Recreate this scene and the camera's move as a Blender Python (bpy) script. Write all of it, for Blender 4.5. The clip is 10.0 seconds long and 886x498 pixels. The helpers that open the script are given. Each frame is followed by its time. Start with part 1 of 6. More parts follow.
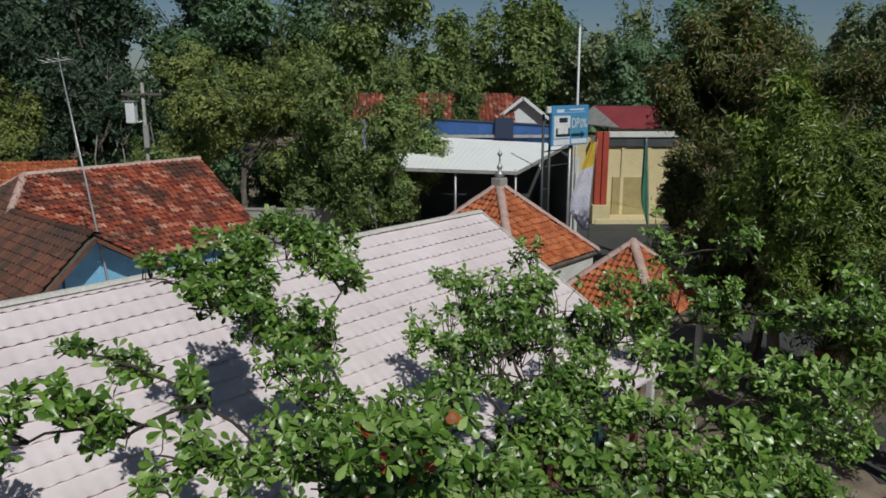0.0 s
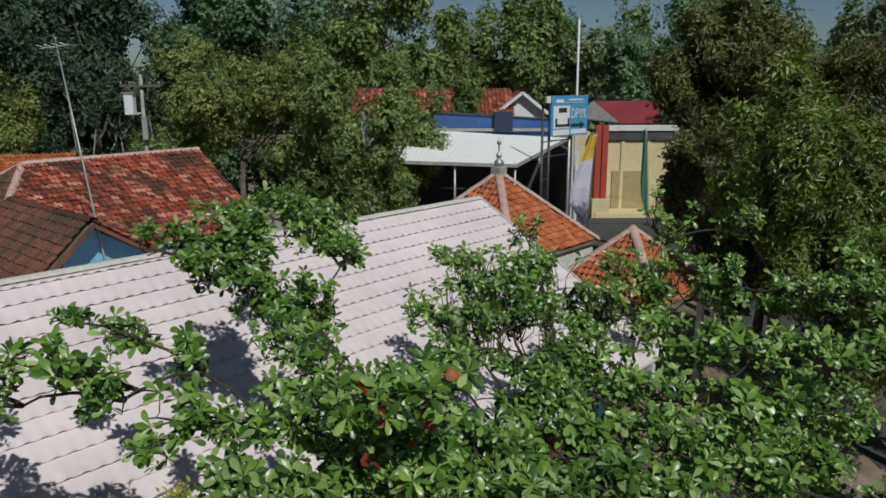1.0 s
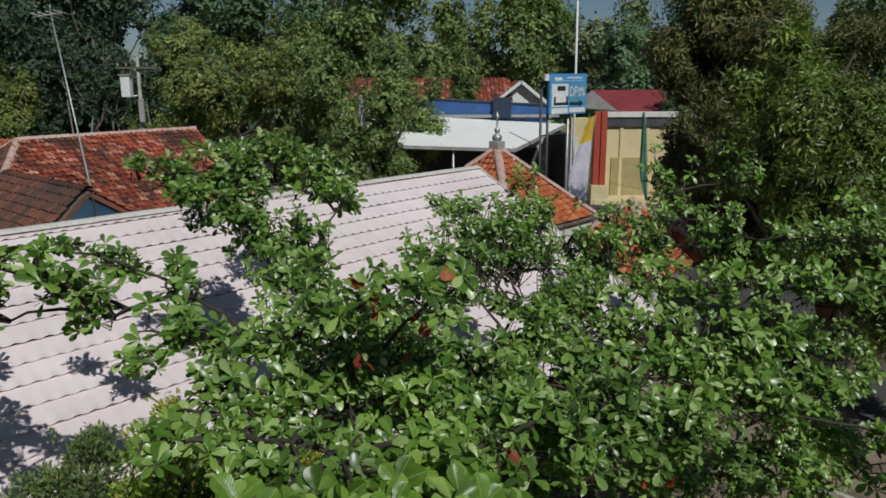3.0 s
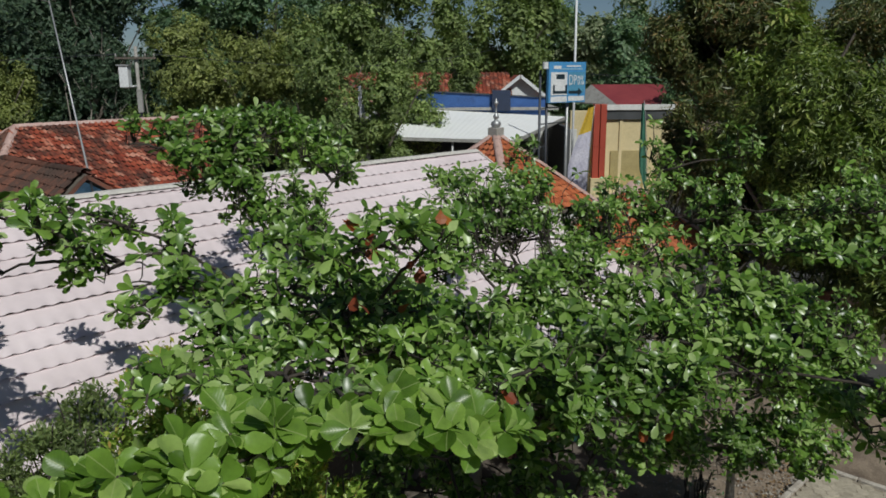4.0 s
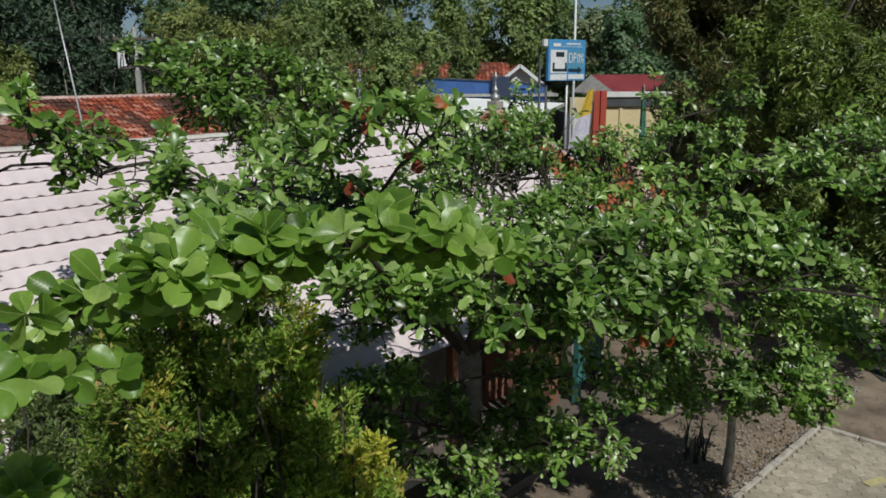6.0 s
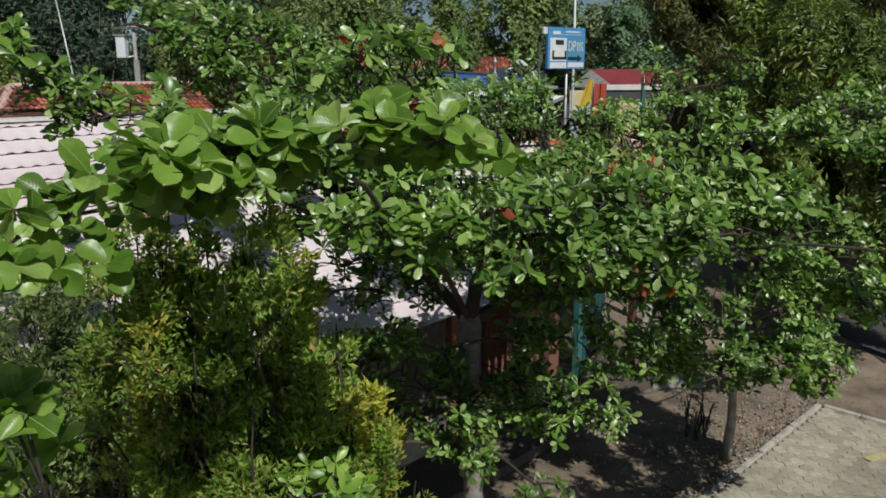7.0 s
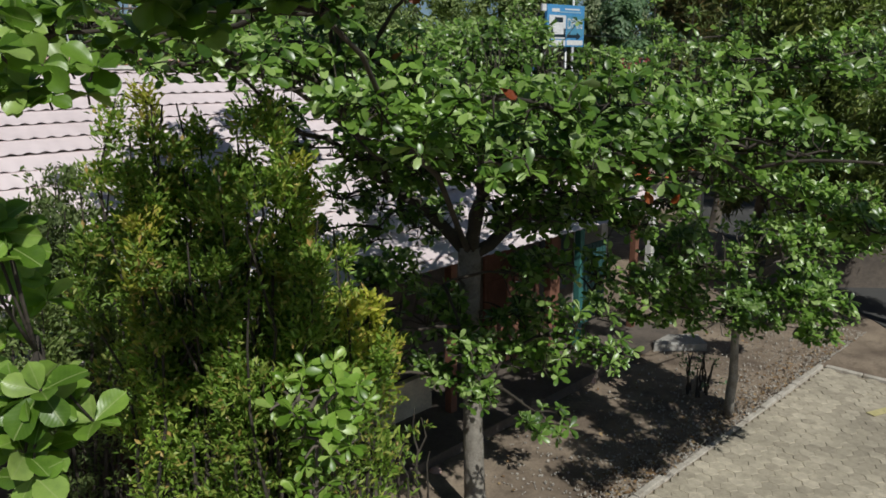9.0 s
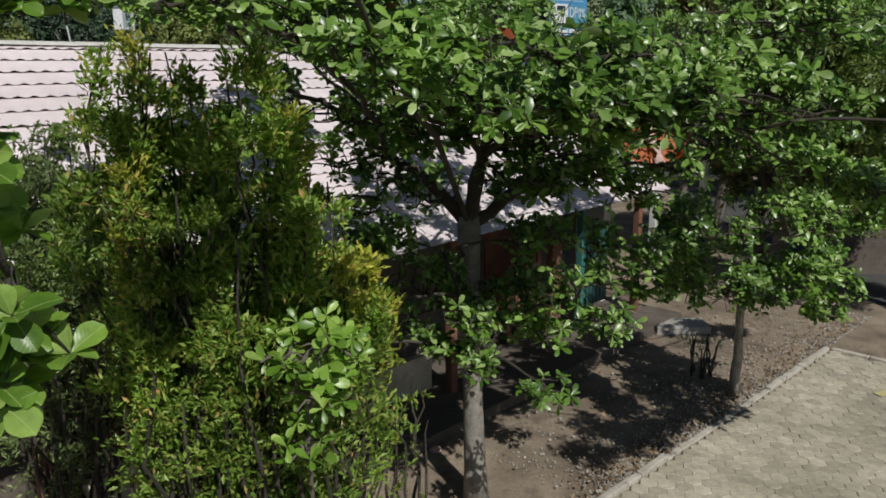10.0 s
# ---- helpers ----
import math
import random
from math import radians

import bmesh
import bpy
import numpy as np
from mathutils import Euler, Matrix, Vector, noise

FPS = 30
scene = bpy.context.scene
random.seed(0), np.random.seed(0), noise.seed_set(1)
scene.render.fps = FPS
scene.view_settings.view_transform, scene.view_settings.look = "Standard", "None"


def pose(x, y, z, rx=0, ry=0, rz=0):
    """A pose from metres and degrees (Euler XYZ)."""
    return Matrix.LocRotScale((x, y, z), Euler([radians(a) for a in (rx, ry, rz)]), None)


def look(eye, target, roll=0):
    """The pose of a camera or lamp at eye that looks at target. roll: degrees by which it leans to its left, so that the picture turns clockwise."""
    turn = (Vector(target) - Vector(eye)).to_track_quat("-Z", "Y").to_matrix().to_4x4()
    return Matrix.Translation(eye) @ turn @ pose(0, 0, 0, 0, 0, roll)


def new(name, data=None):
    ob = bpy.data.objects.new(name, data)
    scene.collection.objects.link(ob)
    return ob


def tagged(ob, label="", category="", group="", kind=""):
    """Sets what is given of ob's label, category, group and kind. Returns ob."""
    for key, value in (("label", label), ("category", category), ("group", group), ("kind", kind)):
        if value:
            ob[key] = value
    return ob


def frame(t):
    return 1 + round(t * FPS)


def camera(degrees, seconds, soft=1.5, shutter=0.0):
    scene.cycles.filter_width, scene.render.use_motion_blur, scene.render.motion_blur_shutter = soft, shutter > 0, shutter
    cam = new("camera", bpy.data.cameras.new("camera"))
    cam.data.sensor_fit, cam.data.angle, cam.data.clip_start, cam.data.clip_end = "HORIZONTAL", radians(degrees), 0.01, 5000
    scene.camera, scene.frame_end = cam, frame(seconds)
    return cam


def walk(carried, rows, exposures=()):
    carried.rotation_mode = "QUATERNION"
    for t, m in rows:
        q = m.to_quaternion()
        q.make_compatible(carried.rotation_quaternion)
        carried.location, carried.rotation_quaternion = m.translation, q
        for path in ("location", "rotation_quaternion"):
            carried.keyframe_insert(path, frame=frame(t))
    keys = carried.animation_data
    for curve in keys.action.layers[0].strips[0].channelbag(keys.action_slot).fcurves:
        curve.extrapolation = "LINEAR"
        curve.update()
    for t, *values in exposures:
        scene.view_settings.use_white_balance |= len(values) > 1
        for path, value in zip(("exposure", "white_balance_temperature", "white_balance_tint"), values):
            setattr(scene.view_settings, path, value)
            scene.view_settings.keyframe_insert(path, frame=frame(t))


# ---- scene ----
cam = camera(60.0, 10.0, soft=1.7)
METRES, EYE, TILT, LEAN, TURN = 3.6, 8.3, -12.8, 0.0, 0.0
ROWS = [
    (0.0, 0.0, 0.0, 0.0, 0.0, 0.0, -0.0),
    (0.5, 0.0003, 0.0069, -0.0406, -0.03, -0.01, 0.01),
    (1.0, 0.0007, 0.0144, -0.0839, -0.04, -0.05, 0.07),
    (1.5, 0.0006, 0.0236, -0.1276, -0.01, -0.12, 0.1),
    (2.0, 0.0018, 0.0312, -0.1735, -0.04, -0.11, 0.12),
    (2.5, 0.0052, 0.039, -0.222, -0.07, -0.11, 0.18),
    (4.0, 0.0168, 0.0609, -0.3768, -0.1, -0.13, 0.3),
    (4.5, 0.0179, 0.0655, -0.4282, -0.1, -0.1, 0.32),
    (5.0, 0.0181, 0.0709, -0.4792, -0.09, -0.12, 0.3),
    (5.5, 0.019, 0.077, -0.5314, -0.1, -0.11, 0.29),
    (7.0, 0.0209, 0.1034, -0.6951, -0.16, -0.09, 0.29),
    (7.5, 0.02, 0.112, -0.7469, -0.15, -0.14, 0.29),
    (8.0, 0.0184, 0.1199, -0.7965, -0.16, -0.1, 0.35),
    (8.5, 0.0179, 0.127, -0.8439, -0.21, -0.13, 0.33),
    (9.0, 0.0176, 0.1352, -0.8875, -0.27, -0.16, 0.35),
    (9.5, 0.0196, 0.1434, -0.9318, -0.24, -0.2, 0.4),
    (10.0, 0.0291, 0.178, -0.975, -0.04, -0.18, 0.43),
]
walk(cam, [(t, pose(0, 0, EYE, TILT, LEAN, TURN) @ pose(METRES * x, METRES * y, METRES * z, 90 + pitch, roll, yaw)) for t, x, y, z, yaw, pitch, roll in ROWS], exposures=((0.0, -0.79, 6300, 3.4), (4.5, -0.72, 6350, 3.8), (7.0, -0.5, 6400, 4.6), (10.0, -0.46, 6430, 5.0)))

# ---------------------------------------------------------------- light
SUN = Vector((0.4, -0.93, 1.03)).normalized()
world = bpy.data.worlds.new("sky")
scene.world = world
world.use_nodes = True
wn = world.node_tree
sky = wn.nodes.new("ShaderNodeTexSky")
sky.sky_type, sky.sun_disc = "NISHITA", False
sky.sun_elevation = math.asin(SUN.z)
sky.sun_rotation = math.atan2(SUN.x, SUN.y)
sky.dust_density, sky.air_density, sky.ozone_density = 0.5, 0.65, 1.0
wn.links.new(sky.outputs[0], wn.nodes["Background"].inputs[0])
wn.nodes["Background"].inputs[1].default_value = 0.06
sun = new("sun", bpy.data.lights.new("sun", "SUN"))
sun.data.energy, sun.data.angle, sun.data.color = 5.0, radians(0.55), (1.0, 0.965, 0.92)
sun.matrix_world = look(SUN * 60, (0, 0, 0))


# ---------------------------------------------------------------- materials


def material(name, rough=0.7, metal=0.0):
    m = bpy.data.materials.new(name)
    m.use_nodes = True
    b = m.node_tree.nodes["Principled BSDF"]
    b.inputs["Roughness"].default_value = rough
    b.inputs["Metallic"].default_value = metal
    return m, m.node_tree, b


def node(t, kind, **inputs):
    n = t.nodes.new(kind)
    for key, value in inputs.items():
        n.inputs[key].default_value = value
    return n


def noise_node(t, scale, detail=5.0, rough=0.6):
    n = node(t, "ShaderNodeTexNoise", Scale=scale, Detail=detail, Roughness=rough)
    co = t.nodes.new("ShaderNodeTexCoord")
    t.links.new(co.outputs["Object"], n.inputs["Vector"])
    return n


def ramp(t, fac, stops):
    r = t.nodes.new("ShaderNodeValToRGB")
    el = r.color_ramp.elements
    while len(el) < len(stops):
        el.new(0.5)
    for e, (p, c) in zip(el, stops):
        e.position, e.color = p, (*c, 1)
    t.links.new(fac, r.inputs[0])
    return r.outputs[0]


def mixed(t, a, b, fac, mode="MIX"):
    n = t.nodes.new("ShaderNodeMix")
    n.data_type, n.blend_type = "RGBA", mode
    for socket, value in ((n.inputs[6], a), (n.inputs[7], b), (n.inputs[0], fac)):
        if isinstance(value, bpy.types.NodeSocket):
            t.links.new(value, socket)
        elif isinstance(value, tuple):
            socket.default_value = (*value, 1)
        else:
            socket.default_value = value
    return n.outputs[2]


def bump(t, b, height, strength, distance=0.02):
    n = node(t, "ShaderNodeBump", Strength=strength, Distance=distance)
    t.links.new(height, n.inputs["Height"])
    t.links.new(n.outputs[0], b.inputs["Normal"])


def surface(name, dark, light, coarse=1.2, fine=25.0, rough=0.75, metal=0.0, relief=0.3, stain=None, stain_amount=0.5, grain_amount=0.7):
    """A two-scale surface: broad patches and fine grain, with an optional stain colour."""
    m, t, b = material(name, rough, metal)
    n1, n2 = noise_node(t, coarse), noise_node(t, fine)
    base = ramp(t, n1.outputs[0], ((0.3, dark), (0.7, light)))
    grain = ramp(t, n2.outputs[0], ((0.25, (0.6, 0.6, 0.6)), (0.75, (1.15, 1.15, 1.15))))
    col = mixed(t, base, grain, grain_amount, "MULTIPLY")
    if stain:
        n3 = noise_node(t, coarse * 2.3, 7.0, 0.7)
        f = ramp(t, n3.outputs[0], ((0.5, (0, 0, 0)), (0.68, (stain_amount,) * 3)))
        col = mixed(t, col, stain, f)
    t.links.new(col, b.inputs["Base Color"])
    bump(t, b, n2.outputs[0], relief)
    return m


def leaf_material(name, stops, rough=0.42, through_light=0.3, per_object=False, patches=(0.9, 0.62, 1.32)):
    """Leaves: colour by leaf, veined grain, light shining through."""
    m, t, b = material(name, rough)
    if per_object:
        r = t.nodes.new("ShaderNodeObjectInfo").outputs["Random"]
    else:
        r = t.nodes.new("ShaderNodeNewGeometry").outputs["Random Per Island"]
    col = ramp(t, r, stops)
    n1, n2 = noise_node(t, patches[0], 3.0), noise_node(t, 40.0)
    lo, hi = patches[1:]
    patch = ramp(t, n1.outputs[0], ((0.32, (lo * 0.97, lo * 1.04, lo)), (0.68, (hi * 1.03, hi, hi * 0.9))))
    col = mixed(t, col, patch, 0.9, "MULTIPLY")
    grain = ramp(t, n2.outputs[0], ((0.2, (0.75, 0.75, 0.75)), (0.8, (1.15, 1.15, 1.15))))
    col = mixed(t, col, grain, 0.6, "MULTIPLY")
    t.links.new(col, b.inputs["Base Color"])
    b.inputs["Specular IOR Level"].default_value = 0.5
    tr = t.nodes.new("ShaderNodeBsdfTranslucent")
    t.links.new(mixed(t, col, (1.0, 1.25, 0.35), 0.8, "MULTIPLY"), tr.inputs[0])
    mx = t.nodes.new("ShaderNodeMixShader")
    mx.inputs[0].default_value = through_light
    t.links.new(b.outputs[0], mx.inputs[1])
    t.links.new(tr.outputs[0], mx.inputs[2])
    t.links.new(mx.outputs[0], t.nodes["Material Output"].inputs[0])
    return m


def veined(m):
    """A pale midrib and side veins on a leaf of its own: x across the leaf, y along it."""
    t = m.node_tree
    b = t.nodes["Principled BSDF"]
    co = t.nodes.new("ShaderNodeTexCoord")
    sep = t.nodes.new("ShaderNodeSeparateXYZ")
    t.links.new(co.outputs["Object"], sep.inputs[0])

    def maths(kind, a, c):
        n = t.nodes.new("ShaderNodeMath")
        n.operation = kind
        for socket, value in zip(n.inputs, (a, c)):
            if isinstance(value, bpy.types.NodeSocket):
                t.links.new(value, socket)
            else:
                socket.default_value = value
        return n.outputs[0]
    side = maths("ABSOLUTE", sep.outputs[0], 0.0)
    rib = maths("LESS_THAN", side, 0.013)
    wave = maths("SINE", maths("MULTIPLY", maths("SUBTRACT", sep.outputs[1], maths("MULTIPLY", side, 0.7)), 62.0), 0.0)
    vein = maths("MULTIPLY", maths("GREATER_THAN", wave, 0.93), 0.14)
    col = b.inputs["Base Color"].links[0].from_socket
    col = mixed(t, col, (0.42, 0.5, 0.2), maths("MULTIPLY", maths("MAXIMUM", rib, vein), 0.55))
    t.links.new(col, b.inputs["Base Color"])
    bump(t, b, wave, 0.04, 0.004)
    return m


def tile_material(name, stops, moss, moss_amount, per_object):
    m, t, b = material(name, 0.85)
    if per_object:
        r = t.nodes.new("ShaderNodeObjectInfo").outputs["Random"]
    else:
        r = t.nodes.new("ShaderNodeNewGeometry").outputs["Random Per Island"]
    col = ramp(t, r, stops)
    geo = t.nodes.new("ShaderNodeNewGeometry")
    n1 = node(t, "ShaderNodeTexNoise", Scale=0.9, Detail=6.0, Roughness=0.7)
    t.links.new(geo.outputs["Position"], n1.inputs["Vector"])
    n2 = node(t, "ShaderNodeTexNoise", Scale=30.0, Detail=4.0)
    t.links.new(geo.outputs["Position"], n2.inputs["Vector"])
    f = ramp(t, n1.outputs[0], ((0.46, (0, 0, 0)), (0.6, (moss_amount,) * 3)))
    col = mixed(t, col, moss, f)
    col = mixed(t, col, ramp(t, n2.outputs[0], ((0.25, (0.7, 0.7, 0.7)), (0.8, (1.15, 1.15, 1.15)))), 0.7, "MULTIPLY")
    t.links.new(col, b.inputs["Base Color"])
    bump(t, b, n2.outputs[0], 0.3)
    return m


# KET's palest, greyer stop paints sky sheen onto some leaves
KET = ((0.0, (0.045, 0.1, 0.016)), (0.3, (0.095, 0.185, 0.03)), (0.7, (0.19, 0.315, 0.062)), (1.0, (0.36, 0.47, 0.2)))
YOUNG = ((0.0, (0.085, 0.17, 0.018)), (0.35, (0.16, 0.29, 0.04)), (0.7, (0.24, 0.38, 0.07)), (1.0, (0.37, 0.5, 0.15)))
M_leaf = leaf_material("almond_leaf", KET, 0.32, 0.24)
M_leaf_one = veined(leaf_material("almond_leaf_single", YOUNG, 0.36, 0.3, True))
M_leaf_young = leaf_material("almond_leaf_young", YOUNG, 0.36, 0.3)
M_red = leaf_material("almond_leaf_old", ((0.0, (0.14, 0.03, 0.014)), (0.6, (0.27, 0.06, 0.02)), (1.0, (0.45, 0.15, 0.03))), 0.5, 0.35)
M_tip = leaf_material("shrub_tip", ((0.0, (0.220, 0.275, 0.033)), (0.5, (0.418, 0.440, 0.066)), (0.85, (0.484, 0.462, 0.088)), (1.0, (0.550, 0.374, 0.132))), 0.45, 0.35)
M_shrub = leaf_material("shrub_leaf", ((0.0, (0.1, 0.175, 0.026)), (0.35, (0.195, 0.32, 0.05)), (0.75, (0.33, 0.46, 0.095)), (0.93, (0.45, 0.47, 0.13)), (1.0, (0.52, 0.33, 0.13))), 0.4, 0.4)
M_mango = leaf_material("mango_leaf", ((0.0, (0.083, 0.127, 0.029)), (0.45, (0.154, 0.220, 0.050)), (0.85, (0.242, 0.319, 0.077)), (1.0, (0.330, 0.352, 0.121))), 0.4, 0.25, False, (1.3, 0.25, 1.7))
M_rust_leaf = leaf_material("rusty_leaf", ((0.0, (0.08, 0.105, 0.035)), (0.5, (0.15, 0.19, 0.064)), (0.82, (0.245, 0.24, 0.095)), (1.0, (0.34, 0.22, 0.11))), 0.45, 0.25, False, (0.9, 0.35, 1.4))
# wood, dark and pale leaf are lifted, dark_leaf bluer, to imitate distant haze
M_wood_leaf = leaf_material("wood_leaf", ((0.0, (0.112, 0.169, 0.056)), (0.5, (0.194, 0.265, 0.088)), (1.0, (0.300, 0.369, 0.144))), 0.55, 0.28, False, (0.8, 0.45, 1.45))
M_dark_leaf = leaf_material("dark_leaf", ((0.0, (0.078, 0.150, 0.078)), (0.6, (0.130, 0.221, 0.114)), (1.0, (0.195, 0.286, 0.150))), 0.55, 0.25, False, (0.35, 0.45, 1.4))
M_olive_leaf = leaf_material("olive_leaf", ((0.0, (0.132, 0.168, 0.048)), (0.5, (0.228, 0.270, 0.084)), (1.0, (0.336, 0.372, 0.132))), 0.55, 0.28, False, (0.8, 0.5, 1.45))
# shade_leaf: deep shade of the left woods put into the leaf colour
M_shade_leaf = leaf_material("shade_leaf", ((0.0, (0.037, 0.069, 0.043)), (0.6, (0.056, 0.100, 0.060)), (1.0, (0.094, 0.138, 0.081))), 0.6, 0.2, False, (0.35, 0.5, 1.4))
M_pale_leaf = leaf_material("pale_leaf", ((0.0, (0.16, 0.21, 0.12)), (0.6, (0.28, 0.33, 0.2)), (1.0, (0.4, 0.43, 0.28))), 0.6, 0.3)
M_dry_leaf = leaf_material("dry_leaf", ((0.0, (0.13, 0.07, 0.035)), (0.6, (0.24, 0.15, 0.08)), (1.0, (0.38, 0.27, 0.16))), 0.8, 0.1)
M_bark = surface("bark", (0.09, 0.075, 0.06), (0.2, 0.17, 0.14), 3.0, 40.0, 0.9, 0, 0.6)
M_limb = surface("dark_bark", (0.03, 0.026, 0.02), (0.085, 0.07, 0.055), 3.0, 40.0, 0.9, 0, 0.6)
M_bark_pale = surface("pale_bark", (0.2, 0.18, 0.155), (0.4, 0.37, 0.32), 4.0, 40.0, 0.85, 0, 0.5, (0.12, 0.1, 0.08), 0.8)
M_metal_tile = surface("pink_white_sheet", (0.74, 0.635, 0.65), (0.845, 0.74, 0.76), 0.5, 3.0, 0.5, 0.0, 0.03, (0.54, 0.46, 0.47), 0.35, 0.25)
M_ridge = surface("ridge_sheet", (0.60, 0.57, 0.53), (0.7, 0.67, 0.62), 1.5, 20.0, 0.55, 0, 0.06)
ORANGE = ((0.0, (0.34, 0.085, 0.035)), (0.35, (0.46, 0.125, 0.045)), (0.75, (0.55, 0.165, 0.06)), (1.0, (0.62, 0.23, 0.10)))
OLDRED = ((0.0, (0.15, 0.035, 0.022)), (0.4, (0.33, 0.068, 0.036)), (0.75, (0.45, 0.115, 0.06)), (0.9, (0.58, 0.24, 0.16)), (1.0, (0.64, 0.34, 0.25)))
M_tile_new = tile_material("clay_tile", ORANGE, (0.2, 0.07, 0.04), 0.35, False)
M_tile_new_one = tile_material("clay_tile_single", ORANGE, (0.2, 0.07, 0.04), 0.35, True)
M_tile_old = tile_material("weathered_tile", OLDRED, (0.06, 0.038, 0.03), 0.85, False)
M_tile_old_one = tile_material("weathered_tile_single", OLDRED, (0.06, 0.038, 0.03), 0.85, True)
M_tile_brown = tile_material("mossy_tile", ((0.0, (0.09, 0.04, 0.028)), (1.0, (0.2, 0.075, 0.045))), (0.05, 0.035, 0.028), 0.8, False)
M_ridge_clay = surface("ridge_clay", (0.46, 0.29, 0.25), (0.64, 0.46, 0.41), 2.0, 20.0, 0.9, 0, 0.4, (0.33, 0.2, 0.16), 0.4)
M_blue = surface("blue_plaster", (0.2, 0.46, 0.68), (0.27, 0.55, 0.78), 1.0, 30.0, 0.8, 0, 0.1, (0.12, 0.28, 0.42), 0.5)
M_plaster = surface("white_plaster", (0.62, 0.62, 0.6), (0.78, 0.78, 0.76), 0.7, 25.0, 0.85, 0, 0.1, (0.45, 0.43, 0.4), 0.5)
M_grey = surface("grey_wash", (0.3, 0.3, 0.28), (0.42, 0.41, 0.39), 1.0, 25.0, 0.9, 0, 0.25, (0.17, 0.16, 0.15), 0.7)
M_cream = surface("cream_plaster", (0.66, 0.55, 0.31), (0.78, 0.66, 0.4), 0.6, 25.0, 0.85, 0, 0.1, (0.5, 0.42, 0.25), 0.4)
M_parapet = surface("veranda_plaster", (0.55, 0.46, 0.33), (0.74, 0.64, 0.48), 1.2, 30.0, 0.85, 0, 0.15, (0.3, 0.24, 0.17), 0.5)
M_olivepaint = surface("olive_tan_paint", (0.36, 0.3, 0.13), (0.46, 0.38, 0.18), 1.0, 20.0, 0.7, 0, 0.1, (0.25, 0.2, 0.1), 0.5)
M_redpaint = surface("red_paint", (0.36, 0.05, 0.03), (0.48, 0.08, 0.045), 1.0, 20.0, 0.6, 0, 0.08)
M_navy = surface("blue_panel", (0.035, 0.1, 0.3), (0.055, 0.14, 0.4), 0.5, 15.0, 0.5, 0, 0.05, (0.02, 0.04, 0.1), 0.5)
M_navydark = surface("dark_blue_panel", (0.02, 0.03, 0.06), (0.03, 0.045, 0.09), 0.5, 15.0, 0.5, 0, 0.05)
M_darkgrey = surface("dark_grey_paint", (0.05, 0.055, 0.06), (0.09, 0.095, 0.1), 0.8, 20.0, 0.65, 0, 0.08)
M_white_sheet = surface("white_roof_sheet", (0.86, 0.87, 0.87), (0.93, 0.93, 0.92), 0.4, 12.0, 0.5, 0, 0.05, (0.72, 0.72, 0.7), 0.2, 0.12)
M_maroon = surface("maroon_sheet", (0.22, 0.035, 0.045), (0.3, 0.055, 0.06), 0.5, 12.0, 0.6, 0, 0.05)
M_steel = surface("galvanised_steel", (0.38, 0.39, 0.4), (0.52, 0.53, 0.53), 4.0, 40.0, 0.45, 0.6, 0.05)
M_darksteel = surface("painted_steel", (0.04, 0.045, 0.055), (0.08, 0.085, 0.1), 4.0, 40.0, 0.5, 0.3, 0.05)
M_concrete = surface("concrete", (0.3, 0.285, 0.26), (0.45, 0.43, 0.4), 2.0, 45.0, 0.9, 0, 0.4, (0.17, 0.15, 0.13), 0.6)
# dark base carries shade on the hall; the stains are wear
M_darkwall = surface("weathered_shade_wall", (0.1, 0.08, 0.065), (0.17, 0.14, 0.115), 0.9, 22.0, 0.9, 0, 0.2, (0.05, 0.045, 0.04), 0.7)
M_kerb = surface("kerb_concrete", (0.42, 0.38, 0.32), (0.6, 0.55, 0.48), 2.5, 45.0, 0.9, 0, 0.4, (0.2, 0.15, 0.11), 0.75)
M_asphalt = surface("asphalt", (0.055, 0.055, 0.055), (0.085, 0.083, 0.08), 0.5, 60.0, 0.9, 0, 0.3)
M_gravel = surface("pale_gravel", (0.28, 0.25, 0.215), (0.55, 0.51, 0.45), 6.0, 60.0, 0.9, 0, 0.4)
M_sand = surface("joint_sand", (0.25, 0.21, 0.16), (0.36, 0.31, 0.24), 3.0, 50.0, 0.95, 0, 0.3)
M_soil = surface("soil", (0.16, 0.12, 0.088), (0.36, 0.285, 0.21), 0.9, 30.0, 0.95, 0, 0.9, (0.085, 0.06, 0.045), 0.75)
M_signblue = surface("sign_blue", (0.075, 0.29, 0.58), (0.11, 0.36, 0.68), 0.6, 15.0, 0.5, 0, 0.02)
M_signmid = surface("sign_mid_blue", (0.09, 0.29, 0.46), (0.13, 0.37, 0.55), 0.6, 15.0, 0.5, 0, 0.02)
M_signpale = surface("sign_pale", (0.3, 0.5, 0.66), (0.4, 0.6, 0.74), 0.6, 15.0, 0.5, 0, 0.02)
M_white = surface("white_print", (0.72, 0.74, 0.76), (0.82, 0.83, 0.84), 0.6, 15.0, 0.5, 0, 0.02)
M_black = surface("dark_print", (0.015, 0.03, 0.045), (0.025, 0.045, 0.06), 0.6, 15.0, 0.5, 0, 0.02)
M_cloth = surface("pale_cloth", (0.5, 0.49, 0.62), (0.7, 0.68, 0.78), 1.5, 12.0, 0.8, 0, 0.3)
M_yellowcloth = surface("yellow_cloth", (0.6, 0.38, 0.03), (0.68, 0.48, 0.06), 1.5, 12.0, 0.8, 0, 0.3)
M_greencloth = surface("green_cloth", (0.03, 0.12, 0.08), (0.07, 0.21, 0.14), 1.5, 12.0, 0.8, 0, 0.3)
